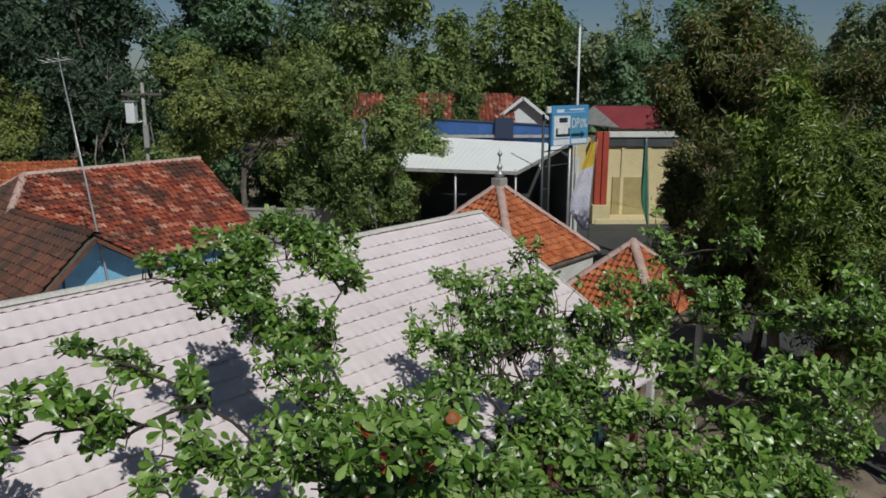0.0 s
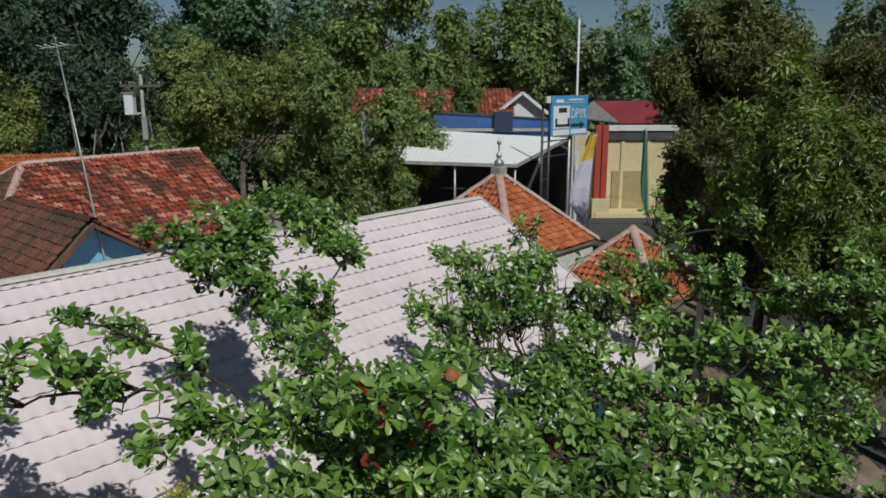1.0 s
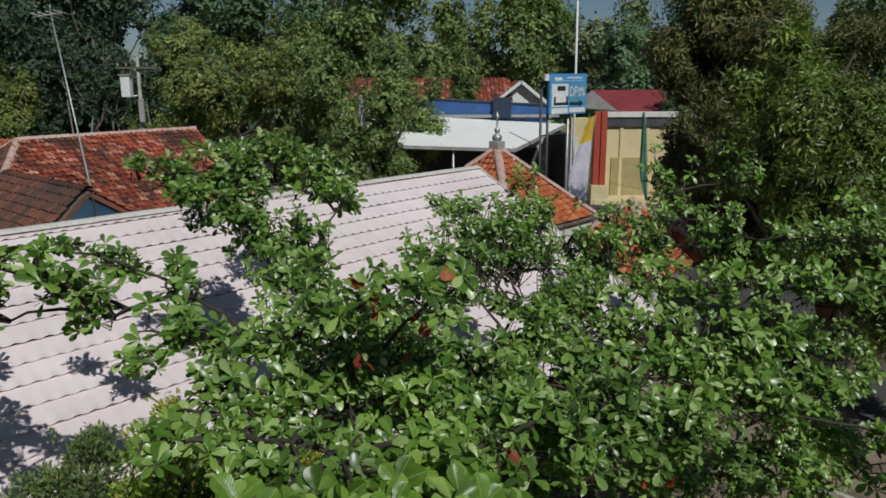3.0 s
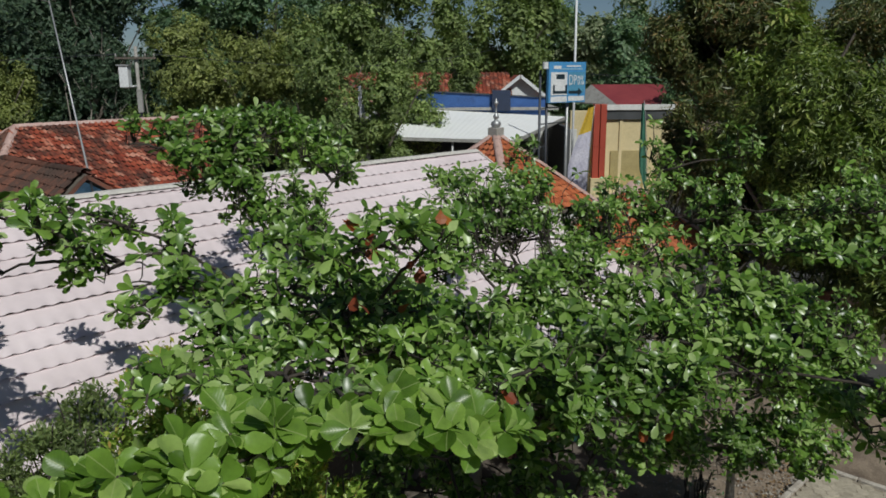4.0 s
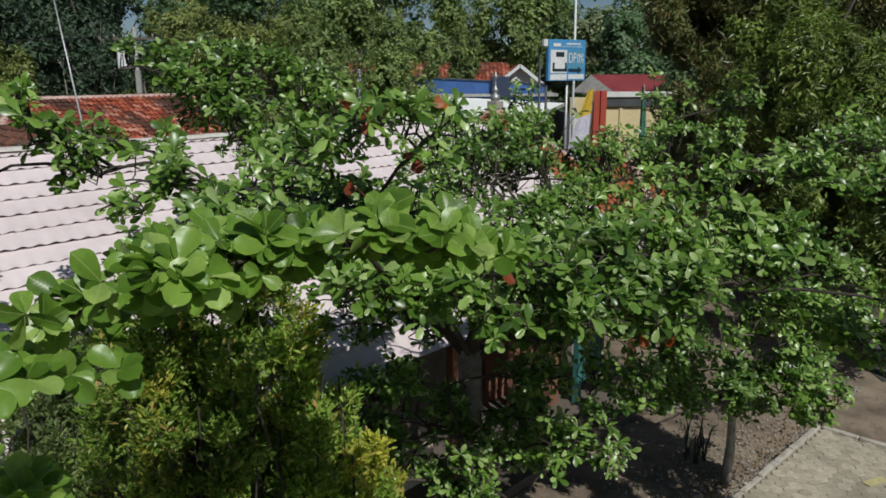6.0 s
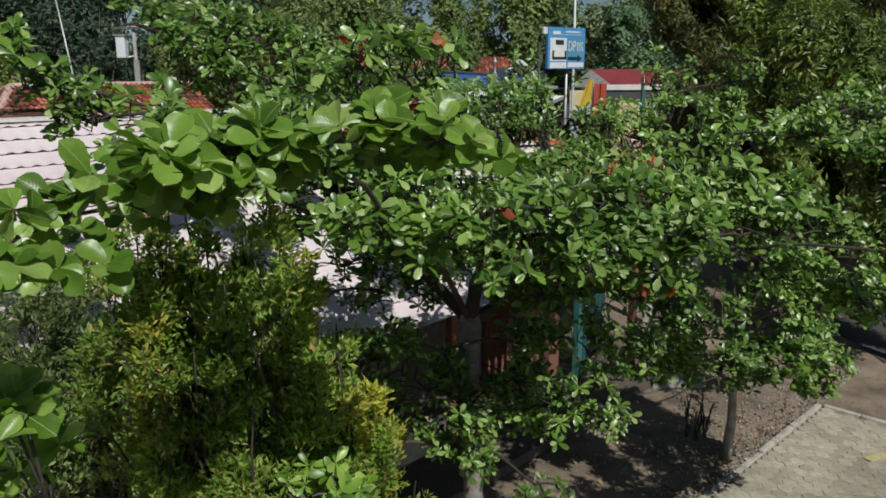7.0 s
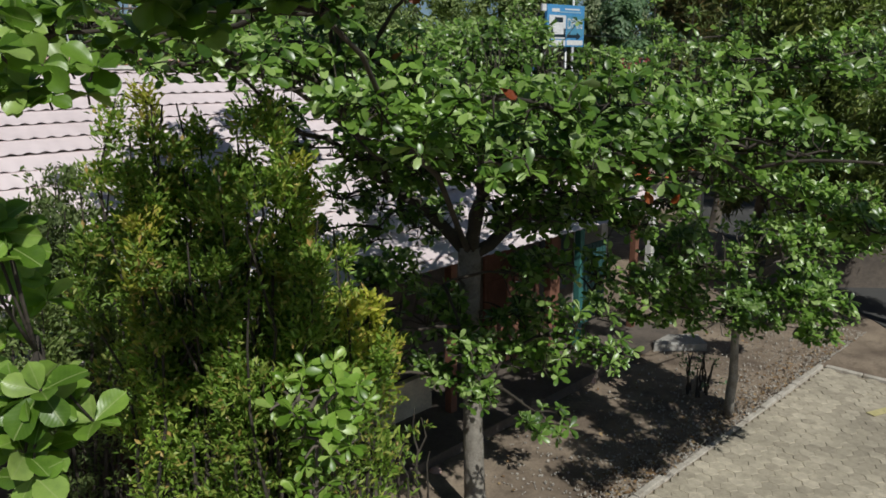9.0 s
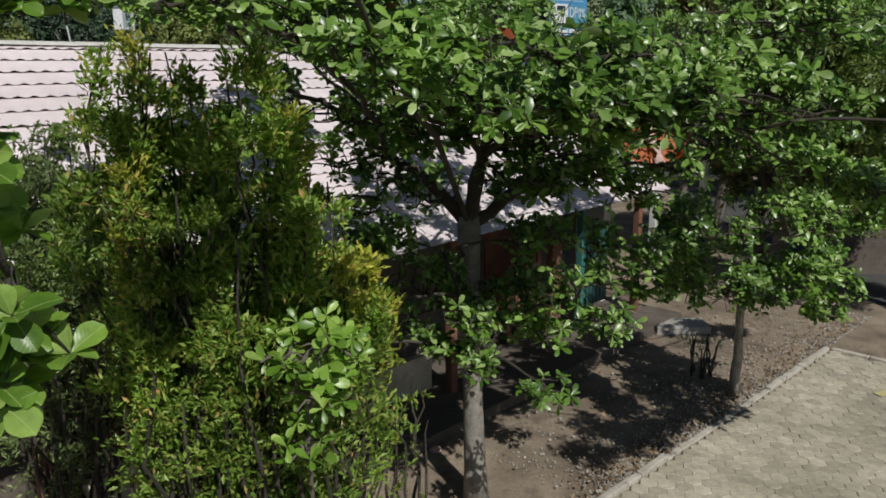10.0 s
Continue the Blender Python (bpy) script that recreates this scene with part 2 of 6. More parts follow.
M_teal = surface("teal_paint", (0.035, 0.15, 0.14), (0.06, 0.22, 0.2), 2.0, 25.0, 0.6, 0, 0.1, (0.05, 0.13, 0.13), 0.5)
M_tealdark = surface("dark_teal_paint", (0.02, 0.07, 0.07), (0.03, 0.1, 0.1), 2.0, 25.0, 0.6, 0, 0.1)
M_terracotta = surface("terracotta_paint", (0.15, 0.065, 0.042), (0.24, 0.11, 0.07), 2.0, 25.0, 0.8, 0, 0.2)
M_yellowmark = surface("yellow_mark", (0.5, 0.44, 0.2), (0.6, 0.53, 0.27), 6.0, 30.0, 0.8, 0, 0.2)


def paver_material(name, per_object):
    m, t, b = material(name, 0.9)
    if per_object:
        r = t.nodes.new("ShaderNodeObjectInfo").outputs["Random"]
    else:
        r = t.nodes.new("ShaderNodeNewGeometry").outputs["Random Per Island"]
    col = ramp(t, r, ((0.0, (0.40, 0.35, 0.27)), (0.5, (0.465, 0.41, 0.315)), (1.0, (0.56, 0.495, 0.385))))
    geo = t.nodes.new("ShaderNodeNewGeometry")
    for scale, lo, hi in ((0.7, 0.72, 1.15), (9.0, 0.8, 1.12), (70.0, 0.75, 1.15)):
        n = node(t, "ShaderNodeTexNoise", Scale=scale, Detail=5.0)
        t.links.new(geo.outputs["Position"], n.inputs["Vector"])
        col = mixed(t, col, ramp(t, n.outputs[0], ((0.3, (lo,) * 3), (0.7, (hi,) * 3))), 1.0, "MULTIPLY")
    t.links.new(col, b.inputs["Base Color"])
    bump(t, b, n.outputs[0], 0.35)
    return m


M_paver, M_paver_one = paver_material("paver", False), paver_material("paver_single", True)

# ---------------------------------------------------------------- mesh helpers
D = Vector((0.661, 0.7504, 0.0))     # along the ridges
S = Vector((0.7504, -0.661, 0.0))    # across them, down the front slopes
UP = Vector((0, 0, 1))


def thing(name, at=(0, 0, 0), label="", category="", group="", kind=""):
    ob = new(name)
    ob.location = at
    ob.empty_display_size = 0.2
    return tagged(ob, label, category, group, kind)


def mesh_of(name, verts, faces, mat, smooth=False):
    me = bpy.data.meshes.new(name)
    me.from_pydata([tuple(v) for v in verts], [], [tuple(f) for f in faces])
    me.materials.append(mat)
    if smooth:
        me.polygons.foreach_set("use_smooth", [True] * len(me.polygons))
    me.update()
    return me


def part_mesh(name, me, parent=None, label=""):
    """Links mesh data that is in world places as a part of its thing."""
    ob = new(name, me)
    if parent is not None:
        ob.parent = parent
        if parent.parent is None:
            ob.matrix_parent_inverse = Matrix.Translation(-parent.location)
    return tagged(ob, label)


def part(name, bm, mat, parent=None, label="", smooth=False):
    me = bpy.data.meshes.new(name)
    bm.to_mesh(me)
    bm.free()
    me.materials.append(mat)
    if smooth:
        me.polygons.foreach_set("use_smooth", [True] * len(me.polygons))
    return part_mesh(name, me, parent, label)


def box(bm, centre, size, x=Vector((1, 0, 0)), z=UP, bevel=0.0):
    """A box with its length along x, height along z."""
    x = Vector(x).normalized()
    z = Vector(z).normalized()
    y = z.cross(x).normalized()
    z = x.cross(y)
    m = Matrix((x, y, z)).transposed().to_4x4()
    m.translation = Vector(centre)
    r = bmesh.ops.create_cube(bm, size=1.0, matrix=m @ Matrix.Diagonal((*size, 1)))
    if bevel:
        es = list({e for v in r["verts"] for e in v.link_edges})
        bmesh.ops.bevel(bm, geom=es, offset=bevel, segments=2, affect="EDGES", profile=0.5)
    return bm


def a_box(centre, size, x=Vector((1, 0, 0)), z=UP, bevel=0.0):
    return box(bmesh.new(), centre, size, x, z, bevel)


def tube_data(points, radii, sides=7):
    """Vertices and faces of a tapering tube through the points."""
    V, F = [], []
    n = len(points)
    pts = [Vector(p) for p in points]
    for i, p in enumerate(pts):
        d = (pts[min(i + 1, n - 1)] - pts[max(i - 1, 0)]).normalized()
        a = d.cross(Vector((0.31, 0.17, 0.93)))
        if a.length < 0.1:
            a = d.cross(Vector((1, 0, 0)))
        a.normalize()
        b = d.cross(a)
        for k in range(sides):
            w = 2 * math.pi * k / sides
            V.append(p + (a * math.cos(w) + b * math.sin(w)) * radii[i])
    for i in range(n - 1):
        for k in range(sides):
            F.append((i * sides + k, i * sides + (k + 1) % sides, (i + 1) * sides + (k + 1) % sides, (i + 1) * sides + k))
    F.append(tuple(range(sides))[::-1])
    F.append(tuple(range((n - 1) * sides, n * sides)))
    return V, F


def tube(name, points, radii, mat, parent=None, label="", sides=8):
    if not isinstance(radii, (list, tuple)):
        radii = [radii] * len(points)
    return part_mesh(name, mesh_of(name, *tube_data(points, radii, sides), mat, True), parent, label)


def prism(name, outline, depth, mat, parent=None, label=""):
    """A slab: the outline (points in space) pushed by the vector depth."""
    n = len(outline)
    V = [Vector(p) for p in outline] + [Vector(p) + Vector(depth) for p in outline]
    F = [tuple(range(n))[::-1], tuple(range(n, 2 * n))] + [(i, (i + 1) % n, n + (i + 1) % n, n + i) for i in range(n)]
    ob = part_mesh(name, mesh_of(name, V, F, mat), parent, label)
    bm = bmesh.new()
    bm.from_mesh(ob.data)
    bmesh.ops.recalc_face_normals(bm, faces=bm.faces)
    bm.to_mesh(ob.data)
    bm.free()
    return ob


class Soup:
    """Gathers many small pieces into one mesh of triangles."""

    def __init__(self):
        self.v, self.f, self.n = [], [], 0

    def add(self, verts, faces):
        tris = []
        for f in faces:
            tris += [(f[0], f[k], f[k + 1]) for k in range(1, len(f) - 1)]
        self.v.append(np.asarray(verts, float))
        self.f.append(np.array(tris) + self.n)
        self.n += len(verts)

    def add_many(self, verts, faces, turns, places):
        """The same piece at many turns (n, 3, 3; rows are its axes, scaled) and places (n, 3)."""
        tris = []
        for f in faces:
            tris += [(f[0], f[k], f[k + 1]) for k in range(1, len(f) - 1)]
        n, k = len(places), len(verts)
        self.v.append((np.einsum("kj,njm->nkm", verts, turns) + places[:, None, :]).reshape(-1, 3))
        self.f.append((np.array(tris)[None] + (np.arange(n) * k)[:, None, None]).reshape(-1, 3) + self.n)
        self.n += n * k

    def put(self, name, mat, parent=None, label="", smooth=False, kind=""):
        if not self.v:
            return None
        me = bpy.data.meshes.new(name)
        v, f = np.concatenate(self.v), np.concatenate(self.f)
        me.vertices.add(len(v))
        me.vertices.foreach_set("co", v.astype(np.float32).ravel())
        me.loops.add(len(f) * 3)
        me.loops.foreach_set("vertex_index", f.astype(np.int32).ravel())
        me.polygons.add(len(f))
        me.polygons.foreach_set("loop_start", np.arange(len(f), dtype=np.int32) * 3)
        me.polygons.foreach_set("use_smooth", [smooth] * len(f))
        me.update(calc_edges=True)
        me.materials.append(mat)
        return tagged(part_mesh(name, me, parent, label), kind=kind)


rng = np.random.default_rng(7)

# ---------------------------------------------------------------- leaves
# a broad leaf, wide towards its tip, folded a little along its rib (x across, y along, z up)
LEAF_V = np.array([(0, 0, 0), (0, 0.34, 0.03), (0, 0.7, 0.03), (0, 1.0, -0.05), (-0.13, 0.3, 0.06), (-0.31, 0.66, 0.08), (-0.22, 0.93, 0.0),
                   (0.13, 0.3, 0.06), (0.31, 0.66, 0.08), (0.22, 0.93, 0.0)])
LEAF_F = [(0, 1, 4), (1, 2, 5, 4), (2, 3, 6, 5), (0, 7, 1), (1, 7, 8, 2), (2, 8, 9, 3)]
# the same leaf in full shape, for the nearest bough: rounded tip, cupped sides, waved rim
FULL_V, FULL_F = [], []
for i in range(9):
    s = i / 8
    w = 0.33 * (math.sin(math.pi * min(s, 0.999) ** 1.55) ** 0.62 if s < 1 else 0.0) + 0.012 * (1 - s)
    for j in range(5):
        q = (j - 2) / 2
        FULL_V.append((q * w, s + 0.0 if i < 8 else 0.985, 0.1 * abs(q) * w * 3.0 - 0.16 * (s - 0.45) ** 2 + 0.018 * abs(q) * math.sin(s * 15 + j)))
for i in range(8):
    for j in range(4):
        FULL_F.append((i * 5 + j, i * 5 + j + 1, (i + 1) * 5 + j + 1, (i + 1) * 5 + j))
FULL_V = np.array(FULL_V)
# plain leaves for shrubs and far crowns
SLIM_V = np.array([(0, 0, 0), (-0.15, 0.5, 0.05), (0, 1.0, -0.1), (0.15, 0.5, 0.05)])
FAR_V = np.array([(0, 0, 0), (-0.27, 0.5, 0.06), (0, 1.0, -0.08), (0.27, 0.5, 0.06)])
FAR_F = [(0, 2, 1), (0, 3, 2)]


FACE = np.array((0.2, -0.45, 0.88)) / np.linalg.norm((0.2, -0.45, 0.88))   # leaves turn their faces to the light


def basis(direction, roll, up=(0.0, 0.0, 1.0)):
    y = direction / np.linalg.norm(direction)
    up = np.array(up)
    if abs(y @ up) > 0.95:
        up = np.array((1.0, 0.1, 0.0))
    x = np.cross(y, up)
    x /= np.linalg.norm(x)
    z = np.cross(x, y)
    c, s = math.cos(roll), math.sin(roll)
    return np.array((c * x + s * z, y, c * z - s * x))


def leaf_turns(count):
    """Turns of the leaves round a twig's tip, which faces the light."""
    e1 = np.cross(FACE, (1.0, 0, 0))
    e1 /= np.linalg.norm(e1)
    e2 = np.cross(FACE, e1)
    axis = FACE + rng.normal(0, 0.35, 3)
    a0 = rng.uniform(0, 6.28)
    for k in range(count):
        a = a0 + k * 2.4 + rng.uniform(-0.25, 0.25)
        lift = rng.uniform(-0.4, 0.35) if k % 4 else rng.uniform(0.3, 1.1)
        d = math.cos(a) * e1 + math.sin(a) * e2 + axis * lift
        yield basis(d + rng.normal(0, 0.15, 3), rng.uniform(-0.6, 0.6), axis / np.linalg.norm(axis))


def rosette(place, size, count, slim=0.66):
    """Leaves round a twig's tip: yields the vertices of each."""
    place = np.asarray(place, float)
    for R in leaf_turns(count):
        yield LEAF_V * np.array((slim, 1, 1)) * size * rng.uniform(0.6, 1.12) @ R + place


def limb_data(wood, a, b, r0, r1, sag=0.0, steps=7, wobble=0.08):
    a, b = np.asarray(a, float), np.asarray(b, float)
    L = np.linalg.norm(b - a)
    pts = []
    for i in range(steps):
        s = i / (steps - 1)
        p = a + (b - a) * s
        p = p + np.array((0, 0, 1)) * sag * math.sin(math.pi * s)
        if 0 < i < steps - 1:
            p = p + rng.normal(0, wobble * L / steps, 3)
        pts.append(p)
    radii = [r0 + (r1 - r0) * i / (steps - 1) for i in range(steps)]
    V, F = tube_data(pts, radii, 6)
    wood.add([tuple(v) for v in V], F)
    return pts


def pad_tips(centre, rx, ry, rz, n, turn=0.0, rise=0.0):
    """Tips of twigs spread through a flat pad of foliage."""
    out = []
    c, s = math.cos(turn), math.sin(turn)
    tries = 0
    while len(out) < n:
        u = rng.uniform(-1, 1, 3)
        if u[0] ** 2 + u[1] ** 2 > 1:
            continue
        # uneven outline
        a = math.atan2(u[1], u[0])
        edge = 0.78 + 0.22 * math.sin(3 * a + centre[0] * 2) * math.sin(2 * a + centre[1])
        if math.hypot(u[0], u[1]) > edge:
            continue
        x, y = u[0] * rx, u[1] * ry
        p = np.array((centre[0] + c * x - s * y, centre[1] + s * x + c * y, centre[2] + u[2] * rz + rise * x))
        tries += 1
        if tries < 3 * n and noise.noise(Vector(p) * 1.5) < -0.12:
            continue
        out.append(p)
    return out


def bases(d, roll):
    y = d / np.linalg.norm(d, axis=1)[:, None]
    x = np.cross(y, np.array((0.02, 0.01, 1.0)))
    x /= np.linalg.norm(x, axis=1)[:, None]
    z = np.cross(x, y)
    c, s = np.cos(roll)[:, None], np.sin(roll)[:, None]
    return np.stack((c * x + s * z, y, c * z - s * x), axis=1)


def laid(direction, normal):
    """Turns of leaves that point along direction and face along normal."""
    z = normal / np.linalg.norm(normal, axis=1)[:, None]
    y = direction - (direction * z).sum(1)[:, None] * z
    y /= np.linalg.norm(y, axis=1)[:, None] + 1e-9
    return np.stack((np.cross(y, z), y, z), axis=1)


def unit(n):
    d = rng.normal(0, 1, (n, 3))
    return d / np.linalg.norm(d, axis=1)[:, None]


def waves(p, scale):
    """A cheap uneven field between about -1 and 1."""
    q = p / scale
    return (np.sin(q[:, 0] * 1.7 + 1.3 * np.sin(q[:, 1] * 1.1)) + np.sin(q[:, 1] * 1.9 + 1.7 * np.sin(q[:, 2] * 1.3)) + np.sin(q[:, 2] * 2.1 + 1.1 * np.sin(q[:, 0] * 0.9))) / 3


def card_crown(soup, centre, radii, n, size, narrow=False, lumps=9, droop=0.3, hole=0.35, inner=0.22, lump=(0.2, 0.42), tuft=8, loose=0.35, patch=4.0):
    """An uneven crown: leaves lie over a number of lumps of different size, with gaps between them and bigger leaves inside."""
    centre, radii = np.asarray(centre, float), np.asarray(radii, float)
    d = unit(lumps)
    C = centre + d * radii * rng.uniform(0.35, 0.92, (lumps, 1))
    R = radii * rng.uniform(*lump, (lumps, 1))
    weights = R.prod(axis=1) ** (2 / 3)
    weights /= weights.sum()
    V0, F0 = (SLIM_V if narrow else FAR_V), FAR_F
    n = int(n * 1.3 / tuft)
    k = rng.choice(lumps, n, p=weights)
    d = unit(n)
    core = rng.uniform(0, 1, n) < inner
    depth = np.where(core, rng.uniform(0.2, 0.7, n), rng.uniform(0.7, 1.12, n))
    p = C[k] + d * R[k] * depth[:, None]
    keep = (waves(p, size * patch) > -hole) | core
    p, d, core = (np.repeat(q[keep], tuft, 0) for q in (p, d, core))
    m = len(p)
    face = d + rng.normal(0, 0.42, (m, 3)) + np.array((0, 0, 0.25))
    out = rng.normal(0, 1, (m, 3)) + d * 0.8 + np.array((0, 0, -droop))
    p = p + rng.normal(0, size * loose, (m, 3))
    s = size * rng.uniform(0.6, 1.3, m) * np.where(core, 1.6, 1.0)
    soup.add_many(V0, F0, laid(out, face) * s[:, None, None], p)


def far_tree(name, at, height, crown, mat, n, size, label, narrow=False, lumps=10, trunk=0.16, category="tree", group="", lean=0.0, tuft=10, loose=0.45, hole=0.12, patch=4.0, bark=None):
    """A tree with a tapered trunk, limbs and a crown of many small leaves. crown: half width, half height."""
    x, y = at
    t = thing(name, (x, y, 0), label, category, group)
    wood = Soup()
    top = height - crown[1] * 1.15
    limb_data(wood, (x, y, -0.1), (x + lean, y, top), trunk, trunk * 0.35, 0, 6, 0.1)
    for i in range(7):
        a = i * 2.4 + rng.uniform(0, 1)
        z0 = height - crown[1] * 2 + crown[1] * rng.uniform(0, 0.9)
        z0 = max(z0, height * 0.25)
        reach = crown[0] * rng.uniform(0.5, 0.85)
        f = z0 / top
        limb_data(wood, (x + lean * f, y, z0), (x + lean * f + math.cos(a) * reach, y + math.sin(a) * reach, min(z0 + crown[1] * rng.uniform(0.3, 1.0), height - 0.4)), trunk * 0.45, trunk * 0.12, 0, 5)
    wood.put("trunk", bark or M_bark, t)
    leaves = Soup()
    card_crown(leaves, (x + lean, y, height - crown[1]), (crown[0], crown[0], crown[1]), n, size, narrow, lumps, hole=hole, tuft=tuft, loose=loose, patch=patch)
    leaves.put("crown", mat, t)
    return t

# ---------------------------------------------------------------- ground
KERB = Vector((6.81, 12.38, 0))
KU = Vector((-0.716, -0.698, 0)).normalized()   # along the kerb, towards the near end
KV = Vector((0.698, -0.716, 0)).normalized()    # across it, over the paving


def build_ground():
    # one sheet, finer near the garden, out to the horizon
    xs = sorted(set([-900, -300, -120, -60, -30] + [round(-16 + 0.4 * i, 2) for i in range(81)] + [30, 60, 120, 300, 900]))
    ys = sorted(set([-900, -300, -100, -40, -15] + [round(-4 + 0.4 * i, 2) for i in range(81)] + [45, 60, 100, 200, 500, 1500]))
    V, F = [], []
    for y in ys:
        for x in xs:
            p = Vector((x, y, 0)) - KERB
            u, v = p.dot(KU), p.dot(KV)
            z = 0.05 * noise.noise(Vector((x * 0.6, y * 0.6, 0))) - 0.03
            if u > -0.5 and v > -0.5:
                z = -0.14
            V.append((x, y, min(z, 0.0)))
    n = len(xs)
    for j in range(len(ys) - 1):
        for i in range(n - 1):
            F.append((j * n + i, j * n + i + 1, (j + 1) * n + i + 1, (j + 1) * n + i))
    ob = part_mesh("ground", mesh_of("ground", V, F, M_soil, True))
    tagged(ob, "brown bare garden soil with dust and patches", "ground", kind="structure")


build_ground()


def build_kerb():
    k = thing("kerb", KERB, "weathered grey concrete kerb of laid blocks beside paving", "kerb", kind="structure")
    for i in range(16):
        a = KERB + KU * (0.3 + i * 0.605) + KV * (-0.06) + UP * (-0.085 - (0.05 if 4 <= i <= 8 else 0.0) + rng.uniform(-0.012, 0.01))
        tw = rng.uniform(-0.02, 0.02)
        part("kerb_block", a_box(a, (0.585, 0.09, 0.26), KU + KV * tw, UP, 0.012), M_kerb, k)
    for i in range(7):
        a = KERB + KV * (0.3 + i * 0.605) + KU * (-0.06) + UP * (-0.085 + rng.uniform(-0.015, 0.012))
        part("kerb_block", a_box(a, (0.585, 0.11, 0.26), KV, UP, 0.012), M_kerb, k)


build_kerb()

# street behind the roofs
street = part("road", a_box((0, 44.5, -0.03), (160, 7.0, 0.12), (1, 0.02, 0)), M_asphalt)
tagged(street, "dark grey asphalt street behind the houses", "road", kind="structure")
court = part("pavement", a_box((9.5, 36.5, -0.035), (9.0, 9.2, 0.1), (1, 0, 0)), M_asphalt)
tagged(court, "grey asphalt forecourt before the gateway", "pavement", kind="structure")
drive = part("pavement", a_box((12.6, 22.5, -0.045), (7.0, 16, 0.1), (1, 0, 0)), M_asphalt)
tagged(drive, "worn grey asphalt yard under the trees", "pavement", kind="structure")

# ---------------------------------------------------------------- roofs


def wavy_courses(parent, p0, a0, a1, across, slope, total, rows):
    """Pressed metal tiles: one wavy sheet a course, each lapping over the next."""
    down = (across * math.cos(slope) - UP * math.sin(slope)).normalized()
    nor = (UP * math.cos(slope) + across * math.sin(slope)).normalized()
    step = total / rows
    count = int((a1 - a0) / 0.03)
    for r in range(-1, rows):
        V, F = [], []
        jit = rng.uniform(-0.004, 0.004)
        for i in range(count + 1):
            a = a0 + (a1 - a0) * i / count
            w = math.sin(2 * math.pi * a / 0.195)
            w = 0.016 * (w if w > 0 else 0.55 * w)
            sway = 0.006 * noise.noise(Vector((a * 0.5, r * 3.1, 0)))
            for d, h, k in ((-0.08, 0.0, 0.0), (0.55, 0.01, 0.1), (0.93, 0.021, 0.6), (1.0, 0.026, 1.0)):
                run = min(max(step * (r + d) + 0.08 - 0.0115 * a, 0.03), total)
                q = p0 + HD * a + down * run + nor * (h + w * k + sway + jit)
                V.append(q)
        for i in range(count):
            for k in range(3):
                F.append((i * 4 + k, i * 4 + k + 1, (i + 1) * 4 + k + 1, (i + 1) * 4 + k))
        part_mesh("roof_course", mesh_of("roof_course", V, F, M_metal_tile, True), parent)


RIDGE = Vector((0, 16.93, 5.155))
HD = Vector((0.684, 0.7295, 0.0))    # along the hall
HS = Vector((0.7295, -0.684, 0.0))   # across it
SLOPE = radians(28)


